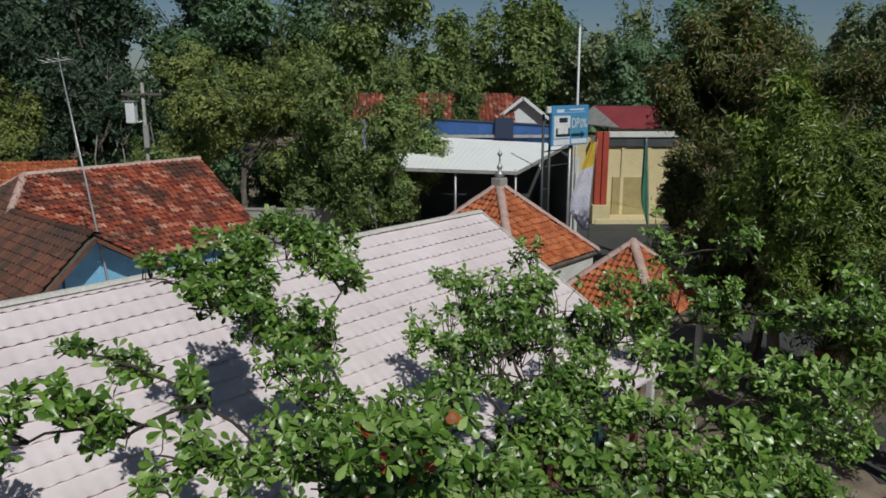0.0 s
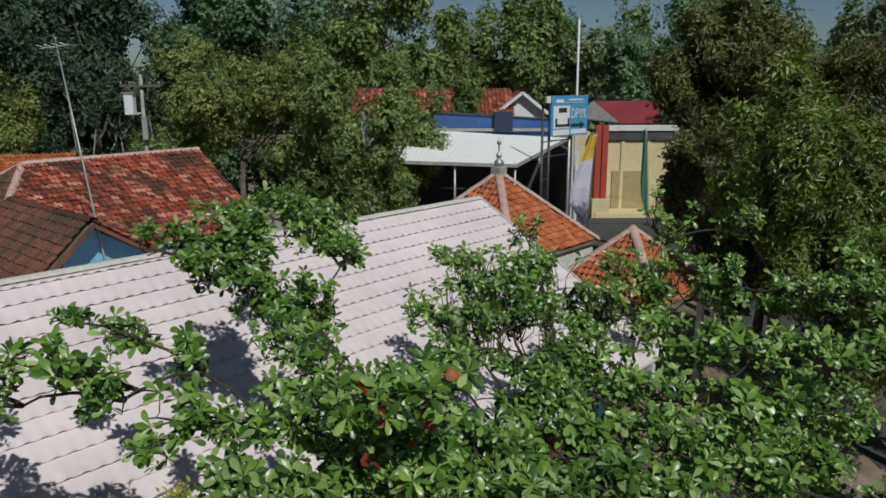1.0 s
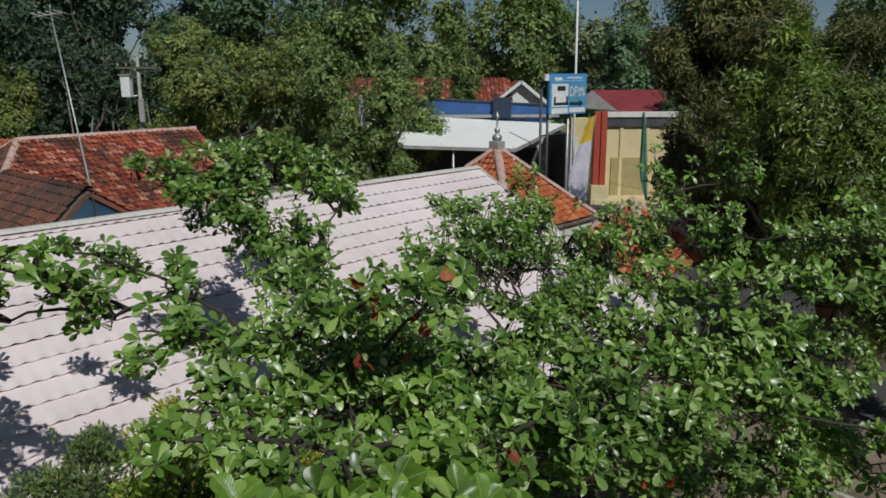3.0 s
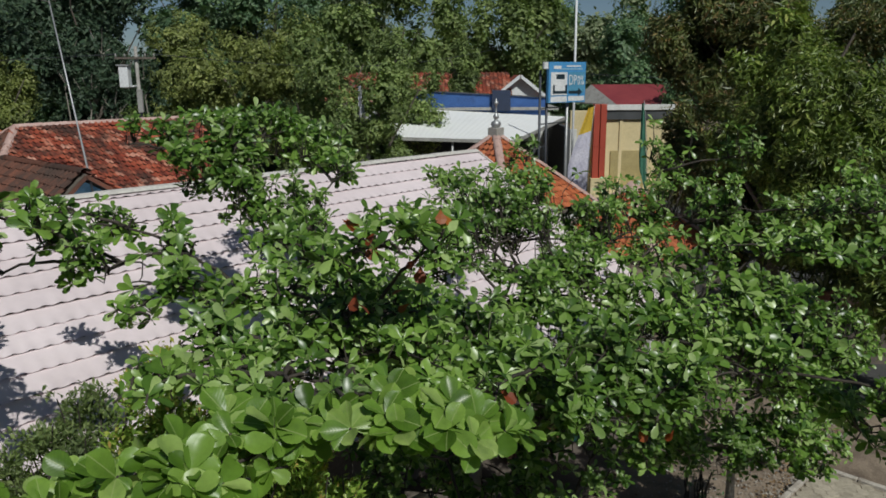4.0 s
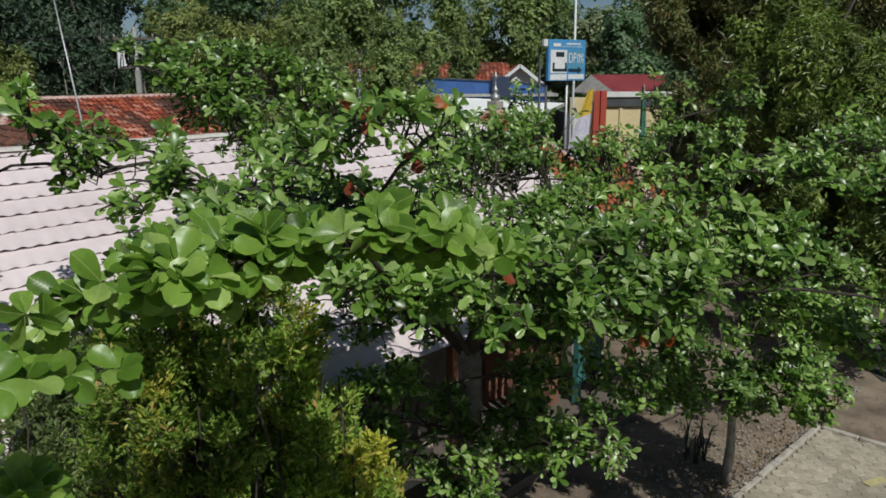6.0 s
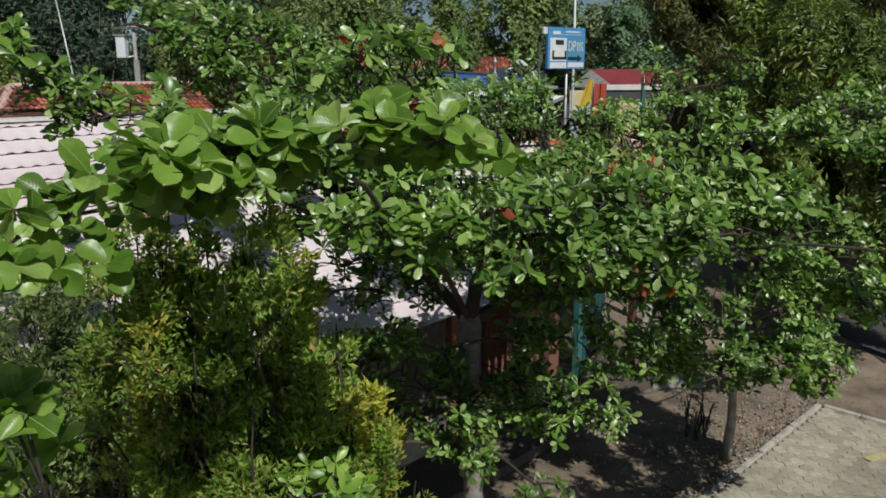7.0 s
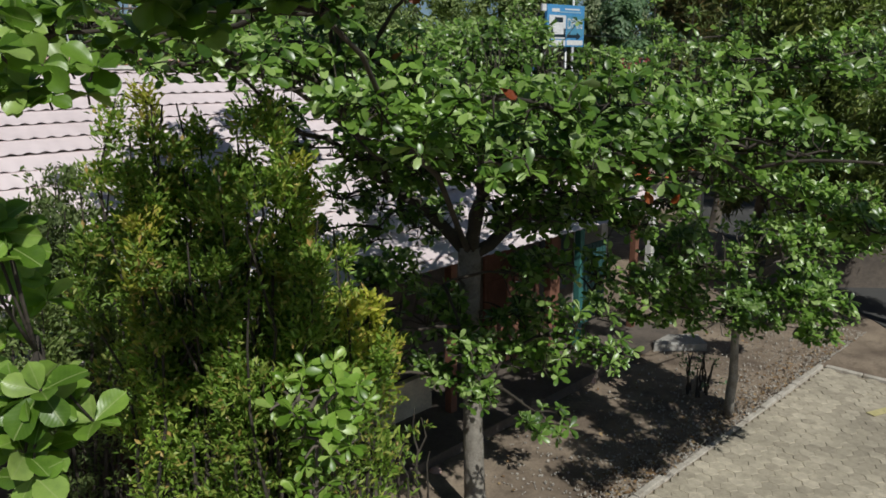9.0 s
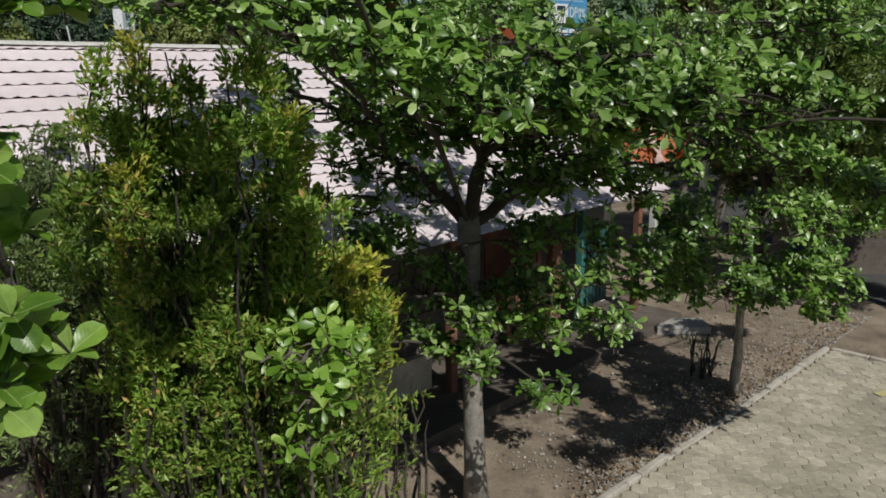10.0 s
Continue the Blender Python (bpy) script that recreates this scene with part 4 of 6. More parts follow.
def billboard():
    """Street sign on a tall steel frame; print is laid on its face as thin raised sheets."""
    tl = Vector((3.66, 26.35, 7.27))
    u = Vector((0.82, 0.57, 0)).normalized()
    wd, ht = 1.72, 1.36
    n = Vector((u.y, -u.x, 0))
    s = thing("billboard", (tl.x + 0.8, tl.y + 0.5, 0), "blue printed billboard on dark steel lattice posts", "sign")
    c = tl + u * wd / 2 - UP * ht / 2
    panel = part("panel", a_box(c, (wd, 0.12, ht), u, UP, 0.008), M_signblue, s)

    def print_at(name, x, y, w, h, mat, layer=1):
        q = tl + u * (x * wd) - UP * (y * ht) + n * (0.062 + 0.004 * layer)
        part(name, a_box(q, (w * wd, 0.004, h * ht), u), mat, panel)
    print_at("print_field", 0.74, 0.5, 0.44, 0.5, M_signmid)
    print_at("print_picture", 0.27, 0.53, 0.44, 0.56, M_white, 2)
    print_at("print_picture", 0.3, 0.36, 0.22, 0.12, M_black, 3)
    print_at("print_picture", 0.3, 0.74, 0.38, 0.07, M_black, 3)
    print_at("print_picture", 0.13, 0.66, 0.05, 0.2, M_black, 3)
    print_at("print_picture", 0.46, 0.66, 0.05, 0.2, M_black, 3)
    print_at("print_logo", 0.22, 0.13, 0.2, 0.08, M_white, 1)
    print_at("print_bar", 0.66, 0.1, 0.4, 0.035, M_white, 1)
    print_at("print_bar", 0.6, 0.17, 0.6, 0.03, M_signpale, 1)
    print_at("print_bar", 0.27, 0.91, 0.44, 0.14, M_white, 1)
    print_at("print_bar", 0.75, 0.9, 0.44, 0.12, M_white, 1)
    print_at("print_arrow", 0.66, 0.74, 0.26, 0.07, M_black, 3)
    q = tl + u * (0.79 * wd) - UP * (0.74 * ht) + n * 0.078
    prism("print_arrow", [q + UP * 0.13, q + u * 0.2, q - UP * 0.13], n * 0.004, M_black, panel)
    # wording
    m = Matrix((u, UP, n)).transposed().to_4x4()
    for text, x, y, size in (("DP", 0.52, 0.56, 0.42), ("0%", 0.76, 0.56, 0.38)):
        cu = bpy.data.curves.new("lettering", "FONT")
        cu.body, cu.size, cu.extrude = text, size, 0.003
        tmp = bpy.data.objects.new("lettering", cu)
        scene.collection.objects.link(tmp)
        bpy.context.view_layer.update()
        me = bpy.data.meshes.new_from_object(tmp.evaluated_get(bpy.context.evaluated_depsgraph_get()))
        bpy.data.objects.remove(tmp)
        k = m.copy()
        k.translation = tl + u * (x * wd) - UP * (y * ht) + n * 0.078
        me.transform(k @ Matrix.Diagonal((0.72, 1.15, 1, 1)))
        me.materials.append(M_white)
        part_mesh("lettering", me, panel)
    back = -n * 0.14
    for x in (-0.12, 0.06):
        b = tl + u * (x * wd) + back
        tube("post", [(b.x, b.y, 0), (b.x, b.y, 7.0)], 0.045, M_darksteel, s)
    b = tl + u * (0.62 * wd) + back
    tube("post", [(b.x, b.y, 0), (b.x, b.y, 6.9)], 0.05, M_steel, s)
    for z in (5.2, 5.72, 3.6, 4.4, 2.8):
        a = tl + u * (-0.12 * wd) + back
        e = tl + u * ((0.06 if z < 5.1 else 0.62) * wd) + back
        tube("brace", [(a.x, a.y, z), (e.x, e.y, z + 0.05)], 0.022, M_darksteel, s)
    part("floodlight", a_box(tl + u * (-0.12 * wd) - UP * 0.12 + n * 0.1, (0.18, 0.1, 0.22), u, UP, 0.01), M_white, s)


billboard()


def feather_flag(name, at, height, mat_low, mat_top, width, label, lean=0.0):
    """A tall banner on a bent pole, with folds."""
    x, y = at
    f = thing(name, (x, y, 0), label, "banner")
    pts = [(x + lean * (i / 8) ** 2, y, height * i / 8) for i in range(9)]
    tube("pole", pts, [0.025 - 0.0018 * i for i in range(9)], M_steel, f)
    for lo, hi, mat, nm in ((0.3, 0.8, mat_low, "cloth"), (0.8, 0.985, mat_top, "cloth_top")):
        V, F = [], []
        n, k = 22, 10
        for i in range(n + 1):
            s = lo + (hi - lo) * i / n
            w = width * (1.0 - 0.75 * max(0, (s - 0.6) / 0.4)) * min(1.0, (s - 0.24) * 4)
            for j in range(k + 1):
                q = j / k
                V.append((x + lean * s * s - 0.03 - w * q, y + 0.07 * math.sin(q * 9 + s * 7) * q, height * s - 0.35 * w * q))
        for i in range(n):
            for j in range(k):
                F.append((i * (k + 1) + j, i * (k + 1) + j + 1, (i + 1) * (k + 1) + j + 1, (i + 1) * (k + 1) + j))
        part_mesh(nm, mesh_of(nm, V, F, mat, True), f)
    return f


feather_flag("feather_banner", (6.35, 33.0), 5.6, M_cloth, M_yellowcloth, 0.85, "tall pale lilac and yellow street banner on a pole", 0.25)
feather_flag("feather_banner", (9.3, 34.0), 5.7, M_greencloth, M_greencloth, 0.3, "tall narrow faded green street banner", -0.35)
# third banner: grey on the lower cloth is painted tree shade
feather_flag("feather_banner", (-3.02, 34.3), 6.5, M_grey, M_cloth, 0.42, "white street banner among trees with lower cloth greyed as shade", -0.42)


def flag_pole():
    p = thing("flag_pole", (5.95, 34.5, 0), "tall white painted flag pole", "pole")
    tube("pole", [(5.95, 34.5, 0), (5.95, 34.5, 6), (5.93, 34.5, 10.35)], [0.06, 0.055, 0.045], M_white, p)
    tube("cap", [(5.93, 34.5, 10.35), (5.93, 34.5, 10.42)], [0.065, 0.05], M_steel, p)


flag_pole()


def utility_pole():
    x, y = -11.9, 31.0
    p = thing("utility_pole", (x, y, 0), "grey utility pole with crossarm and transformer box", "pole")
    tube("pole", [(x, y, -0.2), (x, y, 8.0)], [0.085, 0.065], M_concrete, p)
    part("crossarm", a_box((x, y - 0.12, 7.55), (1.6, 0.08, 0.08)), M_bark, p)
    for d in (-0.75, -0.4, 0.4, 0.75):
        tube("insulator", [(x + d, y - 0.12, 7.6), (x + d, y - 0.12, 7.72)], [0.04, 0.025], M_grey, p)
    t = part("transformer", a_box((x - 0.46, y - 0.1, 6.85), (0.36, 0.36, 0.86), (1, 0, 0), UP, 0.03), M_white, p, "white transformer box")
    part("lid", a_box((x - 0.46, y - 0.1, 7.28), (0.48, 0.46, 0.05)), M_steel, t)
    tube("bracket", [(x, y, 6.5), (x - 0.5, y - 0.1, 6.4)], 0.04, M_steel, p)
    part("control_box", a_box((x + 0.1, y - 0.22, 5.9), (0.2, 0.15, 0.9), (1, 0, 0), UP, 0.02), M_grey, p)


utility_pole()


def wires():
    w = thing("power_lines", (-10, 34, 0), "thin dark sagging power lines", "cable")
    for i, (a, b) in enumerate((((-12.6, 30.9, 7.7), (-60, 38, 8.2)), ((-11.2, 30.9, 7.7), (4.0, 52, 8.5)), ((6.5, 40, 6.9), (40, 36, 7.4)))):
        a, b = Vector(a), Vector(b)
        pts = [a + (b - a) * (k / 16) - UP * 0.8 * math.sin(math.pi * k / 16) for k in range(17)]
        tube("wire", pts, 0.012, M_darksteel, w, sides=4)


wires()


def antenna():
    b, t = Vector((-7.25, 16.6, 0)), Vector((-8.6, 17.68, 8.65))
    a = thing("antenna", b, "thin leaning steel mast with a small aerial", "antenna")
    q = Vector((-7.52, 16.75, 3.4))
    tube("mast", [b, q, (q + t) / 2, t], [0.03, 0.026, 0.022, 0.017], M_steel, a)
    c = t - UP * 0.05
    boom = Vector((0.9, -0.35, 0.1)).normalized()
    tube("boom", [c - boom * 0.3, c + boom * 0.34], 0.015, M_steel, a)
    for k in range(7):
        m = c + boom * (-0.28 + k * 0.1)
        e = Vector((0.55, 0.8, 0.12 if k % 2 else -0.2)).normalized() * (0.27 - 0.014 * k)
        tube("element", [m - e, m + e], 0.01, M_steel, a, sides=5)
    tube("mast_tip", [t, t + UP * 0.16], 0.012, M_steel, a)


antenna()

# ---------------------------------------------------------------- trees of the garden


def add_pad(wood, leaves, root, c, r, twigs, size):
    """A flat pad of foliage at the end of a branch: twigs with a rosette of leaves on each tip."""
    limb = limb_data(wood, root, c - (0, 0, r[2] * 0.5), 0.02, 0.009, 0.06, 7)
    hubs = list(limb[-3:])
    for k in range(5):
        w = 2 * math.pi * k / 5 + c[0] * 3
        e = c + np.array((math.cos(w) * r[0] * 0.7, math.sin(w) * r[1] * 0.7, -r[2] * 0.3))
        hubs += limb_data(wood, limb[-1 - k % 2], e, 0.012, 0.006, 0.03, 5)[1:]
    H = np.array(hubs)
    n = max(6, int(twigs * r[0] * r[1] * 140 * (1 + r[2] * 4)))
    for p in pad_tips(c, r[0], r[1], r[2], n):
        h = H[np.argmin(((H - p) ** 2).sum(1))]
        V, F = tube_data([h, (h + p) / 2 + rng.normal(0, 0.03, 3) - (0, 0, 0.03), p], [0.008, 0.006, 0.004], 4)
        wood.add([tuple(q) for q in V], F)
        for v in rosette(p, size * rng.uniform(0.52, 0.98), 7 + int(rng.integers(-2, 3)), 0.68):
            leaves.add(v, LEAF_F)
    return limb


def grow_pads(wood, leaves, main, pads, twigs, size):
    """Pads of one bough, the inner ones first; each branch leaves the wood that is nearest to it."""
    points = [np.array(p) for p in main[len(main) // 2:]]
    hub = points[-1]
    for c, r in sorted(pads, key=lambda q: np.linalg.norm(np.array(q[0]) - hub)):
        c = np.array(c)
        low = [q for q in points if q[2] < c[2] + 0.1] or points
        root = min(low, key=lambda q: np.linalg.norm(q - c) + 0.25 * np.linalg.norm(q - hub))
        points += add_pad(wood, leaves, root, c, np.array(r) * 1.3, twigs, size)[2:-1]


def almond_tree():
    """The broad tree in front: pale trunk, dark spreading limbs, flat tiers of big leaves."""
    base = np.array((0.47, 7.68, 0.0))
    t = thing("almond_tree", base, "broad tropical almond tree with tiers of large glossy leaves", "tree")
    fork = np.array(FORK)
    V, F = tube_data([base - (0, 0, 0.1), base + (-0.02, 0.02, 0.4), base + (-0.05, 0.03, 1.5), (0.38, 7.65, 2.4), fork + (0, 0, 0.1)], [0.16, 0.122, 0.105, 0.11, 0.125], 12)
    part_mesh("trunk", mesh_of("trunk", V, F, M_bark_pale, True), t, "pale grey trunk")
    leaves, old = Soup(), Soup()
    for start, hub, pads, twigs, size in BOUGHS:
        wood = Soup()
        thick = 0.08 if start == FORK else 0.018 if pads is EAST_UNSEEN or pads is WEST or hub[2] < 3.3 else 0.034
        main = limb_data(wood, start, hub, thick, thick * 0.6, 0.1, 7)
        grow_pads(wood, leaves, main, pads, twigs, size)
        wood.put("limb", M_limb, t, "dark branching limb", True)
    leaves.put("leaves", M_leaf, t, kind="stuff", smooth=True)
    # old leaves turning red
    for q in ((-0.58, 4.75, 5.98), (-0.36, 4.55, 5.98), (0.03, 5.0, 6.02), (-0.2, 5.55, 5.3), (-0.12, 5.1, 5.62), (-0.5, 4.75, 5.5), (0.39, 4.4, 4.92), (1.62, 5.45, 4.2), (1.9, 5.5, 4.1)):
        for k in range(2 if q[2] > 5.2 else 1):
            d = np.array((rng.normal(0, 0.7), -0.5, -0.6))
            old.add(LEAF_V * np.array((1.15, 1, 1)) * rng.uniform(0.1, 0.14) @ basis(d, rng.uniform(-0.5, 0.5)) + np.array(q) + rng.normal(0, 0.03, 3), LEAF_F)
    old.put("old_leaves", M_red, t, "old leaves turned orange red", kind="stuff")
    # the nearest bough: each leaf is a piece of its own
    me = mesh_of("leaf", FULL_V.tolist(), FULL_F, M_leaf_one, True)
    bough = Soup()
    limb_data(bough, fork, L1, 0.034, 0.013, 0.2, 9)
    for c, r, n, size, start in NEAR:
        c = np.array(c, float)
        limb = limb_data(bough, start, c - (0, 0, 0.03), 0.013, 0.008, 0.05, 8)
        H = np.array(limb)
        for p in pad_tips(c, r[0], r[1], r[2], n, 0.0, r[3] if len(r) > 3 else 0.0):
            h = H[np.argmin(((H - p) ** 2).sum(1))]
            V, F = tube_data([h, (h + p) / 2 - (0, 0, 0.02), p], [0.009, 0.007, 0.006], 5)
            bough.add([tuple(q) for q in V], F)
            for R in leaf_turns(7):
                ob = part_mesh("leaf", me, t)
                L = size * rng.uniform(0.5, 1.12)
                m = Matrix((R.T * L).tolist()).to_4x4()
                m.translation = Vector(p)
                ob.matrix_basis = m
    rest = Soup()
    for c, r, n, size in NEAR_REST:
        for p in pad_tips(np.array(c), r[0], r[1], r[2], n):
            h = p + np.array((0.25 * (c[0] - p[0]), 0.12, -0.05))
            V, F = tube_data([h, (h + p) / 2, p], [0.006, 0.005, 0.004], 5)
            bough.add([tuple(q) for q in V], F)
            for R in leaf_turns(8):
                rest.add(FULL_V * size * rng.uniform(0.55, 1.15) @ R + p, FULL_F)
    rest.put("leaves", M_leaf_young, t, kind="stuff", smooth=True)
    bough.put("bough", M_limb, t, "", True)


L1 = (-0.5, 3.55, 5.36)
UPPER_LEFT = [
    ((-2.77, 7.60, 6.31), (0.36, 0.29, 0.16)),
    ((-2.43, 8.60, 6.25), (0.57, 0.46, 0.20)),
    ((-2.17, 9.80, 6.26), (0.43, 0.35, 0.17)),
    ((-1.75, 10.00, 6.00), (0.52, 0.41, 0.24)),
    ((-2.40, 8.40, 5.86), (0.49, 0.40, 0.20)),
    ((-1.97, 8.40, 5.57), (0.43, 0.35, 0.22)),
    ((-1.54, 8.60, 5.32), (0.32, 0.28, 0.25)),
    ((-1.26, 9.60, 5.79), (0.21, 0.28, 0.18)),
]
LEFT = [
    ((-2.96, 5.20, 5.99), (0.23, 0.17, 0.09)),
    ((-3.58, 7.00, 5.70), (0.21, 0.17, 0.06)),
    ((-2.81, 5.60, 5.72), (0.25, 0.17, 0.12)),
    ((-2.93, 6.90, 5.64), (0.30, 0.17, 0.15)),
    ((-2.57, 5.80, 5.52), (0.34, 0.17, 0.15)),
    ((-1.98, 5.40, 5.47), (0.32, 0.17, 0.14)),
    ((-2.25, 6.50, 5.54), (0.22, 0.17, 0.16)),
    ((-1.63, 5.60, 5.30), (0.27, 0.17, 0.15)),
    ((-2.18, 5.20, 5.28), (0.17, 0.17, 0.08)),
]
RED = [
    ((-1.22, 5.60, 5.39), (0.25, 0.28, 0.17)),
    ((-0.70, 5.00, 5.74), (0.26, 0.28, 0.13)),
    ((-0.32, 4.70, 5.92), (0.24, 0.28, 0.11)),
    ((-0.03, 5.20, 5.80), (0.23, 0.28, 0.14)),
    ((-0.74, 5.20, 5.28), (0.31, 0.28, 0.13)),
    ((-0.26, 5.60, 5.20), (0.33, 0.28, 0.14)),
    ((-1.10, 6.50, 5.51), (0.26, 0.28, 0.16)),
]
CROWN = [
    ((0.16, 10.30, 5.56), (0.23, 0.28, 0.09)),
    ((1.19, 10.60, 5.83), (0.20, 0.28, 0.14)),
    ((0.67, 9.80, 5.32), (0.47, 0.38, 0.29)),
    ((1.34, 9.80, 5.31), (0.47, 0.38, 0.29)),
    ((0.31, 8.10, 5.12), (0.39, 0.31, 0.25)),
    ((1.00, 8.60, 4.90), (0.47, 0.38, 0.27)),
    ((1.83, 9.60, 4.98), (0.39, 0.31, 0.28)),
    ((0.71, 7.60, 4.71), (0.45, 0.36, 0.21)),
    ((1.44, 8.00, 4.62), (0.47, 0.38, 0.25)),
]
FAR_RIGHT = [
    ((3.68, 12.20, 5.71), (0.36, 0.29, 0.36)),
    ((4.74, 11.80, 5.85), (0.33, 0.28, 0.35)),
    ((2.83, 11.00, 5.04), (0.53, 0.42, 0.28)),
    ((3.58, 10.50, 5.07), (0.58, 0.46, 0.29)),
    ((4.41, 10.20, 5.22), (0.49, 0.39, 0.26)),
    ((5.05, 9.50, 5.29), (0.56, 0.45, 0.18)),
    ((6.01, 10.50, 5.47), (0.46, 0.37, 0.26)),
    ((2.82, 10.50, 4.41), (0.43, 0.34, 0.26)),
]
RIGHT = [
    ((3.52, 7.60, 5.22), (0.56, 0.45, 0.13)),
    ((4.45, 8.00, 5.04), (0.41, 0.33, 0.14)),
    ((3.12, 8.80, 4.83), (0.52, 0.41, 0.19)),
    ((4.50, 9.30, 4.15), (0.62, 0.49, 0.18)),
    ((2.32, 8.00, 4.55), (0.47, 0.38, 0.20)),
    ((2.73, 7.10, 4.76), (0.42, 0.33, 0.16)),
    ((5.79, 10.50, 3.20), (0.46, 0.37, 0.22)),
]
FRONT = [
    ((0.49, 6.80, 4.54), (0.40, 0.32, 0.17)),
    ((1.16, 6.60, 4.57), (0.39, 0.31, 0.18)),
    ((1.73, 6.60, 4.57), (0.34, 0.28, 0.18)),
    ((2.20, 6.60, 4.62), (0.34, 0.28, 0.17)),
    ((1.31, 6.00, 4.42), (0.40, 0.32, 0.15)),
    ((1.83, 5.50, 4.62), (0.36, 0.29, 0.14)),
    ((2.52, 5.90, 4.57), (0.35, 0.28, 0.15)),
    ((0.73, 6.00, 4.47), (0.35, 0.28, 0.15)),
    ((3.73, 7.50, 3.78), (0.39, 0.31, 0.19)),
]
UNDER = [
    ((1.25, 5.41, 4.55), (0.40, 0.36, 0.11)),
    ((1.78, 5.60, 4.55), (0.40, 0.36, 0.11)),
    ((0.65, 5.76, 4.58), (0.38, 0.34, 0.11)),
    ((-0.52, 5.50, 4.89), (0.28, 0.28, 0.13)),
    ((-0.28, 7.60, 4.24), (0.45, 0.36, 0.20)),
    ((0.36, 4.60, 4.94), (0.20, 0.28, 0.07)),
    ((0.88, 5.20, 4.87), (0.31, 0.28, 0.11)),
    ((1.41, 5.60, 4.89), (0.33, 0.28, 0.13)),
    ((1.83, 5.60, 4.40), (0.27, 0.28, 0.15)),
    ((3.22, 7.50, 4.59), (0.44, 0.35, 0.15)),
    ((3.24, 6.60, 4.42), (0.44, 0.35, 0.14)),
    ((1.42, 6.40, 4.32), (0.33, 0.28, 0.14)),
]
LOW = [
    ((0.76, 7.20, 2.34), (0.29, 0.28, 0.13)),
    ((1.22, 6.60, 2.80), (0.19, 0.28, 0.17)),
    ((1.03, 6.20, 2.01), (0.23, 0.28, 0.08)),
    ((0.14, 6.80, 2.19), (0.30, 0.28, 0.10)),
    ((1.72, 7.00, 2.80), (0.21, 0.28, 0.12)),
    ((-0.65, 6.60, 2.33), (0.22, 0.28, 0.13)),
    ((0.47, 6.90, 1.98), (0.20, 0.28, 0.09)),
]
INNER = [
    ((-0.93, 6.50, 5.06), (0.38, 0.31, 0.17)),
    ((-0.37, 6.50, 4.91), (0.38, 0.31, 0.19)),
    ((0.19, 6.20, 4.81), (0.37, 0.29, 0.18)),
    ((-0.73, 7.00, 4.38), (0.31, 0.28, 0.18)),
    ((-0.10, 6.80, 4.28), (0.40, 0.32, 0.20)),
    ((0.50, 6.80, 4.23), (0.40, 0.32, 0.20)),
    ((0.93, 6.20, 4.54), (0.37, 0.29, 0.18)),
    ((0.73, 7.00, 3.79), (0.36, 0.29, 0.18)),
    ((1.27, 6.80, 4.07), (0.35, 0.28, 0.18)),
]
SHADE = [
    ((-0.58, 7.20, 2.82), (0.37, 0.30, 0.21)),
    ((-0.09, 7.40, 2.65), (0.44, 0.35, 0.20)),
    ((0.79, 7.60, 2.71), (0.39, 0.31, 0.20)),
    ((-0.36, 7.00, 2.36), (0.36, 0.29, 0.16)),
    ((1.13, 7.40, 2.21), (0.33, 0.28, 0.17)),
    ((1.83, 7.40, 2.27), (0.27, 0.28, 0.14)),
    ((1.73, 7.60, 3.00), (0.22, 0.28, 0.16)),
]
FRONT_LEFT = [
    ((-1.15, 4.80, 5.20), (0.28, 0.28, 0.12)),
    ((-0.72, 5.00, 5.02), (0.29, 0.28, 0.13)),
    ((-0.26, 5.40, 4.92), (0.32, 0.28, 0.14)),
    ((0.24, 5.80, 4.57), (0.34, 0.28, 0.15)),
    ((-0.08, 5.00, 4.71), (0.33, 0.28, 0.13)),
    ((-0.52, 4.60, 4.89), (0.27, 0.28, 0.10)),
    ((-1.56, 4.90, 5.24), (0.20, 0.28, 0.11)),
    ((0.51, 5.20, 4.50), (0.31, 0.28, 0.11)),
    ((1.15, 5.20, 4.45), (0.31, 0.28, 0.10)),
]
MID_LEFT = [
    ((-0.95, 7.70, 3.89), (0.34, 0.28, 0.16)),
    ((-0.38, 7.80, 3.76), (0.34, 0.28, 0.21)),
    ((-1.32, 7.40, 4.47), (0.33, 0.28, 0.17)),
    ((-1.53, 7.20, 4.84), (0.32, 0.28, 0.17)),
    ((-0.02, 7.60, 3.55), (0.34, 0.28, 0.18)),
    ((-1.24, 8.00, 3.43), (0.21, 0.28, 0.09)),
    ((-0.72, 8.20, 3.27), (0.27, 0.28, 0.10)),
    ((-0.70, 7.80, 4.73), (0.40, 0.32, 0.21)),
]
TUCK = [
    ((1.41, 6.90, 3.81), (0.25, 0.28, 0.12)),
    ((1.00, 6.60, 3.81), (0.24, 0.28, 0.12)),
    ((1.73, 7.20, 3.98), (0.27, 0.28, 0.13)),
    ((2.16, 6.50, 3.95), (0.24, 0.28, 0.12)),
    ((2.79, 7.50, 4.05), (0.33, 0.28, 0.14)),
    ((2.00, 7.20, 3.65), (0.27, 0.28, 0.14)),
    ((3.66, 8.50, 3.83), (0.44, 0.35, 0.14)),
]
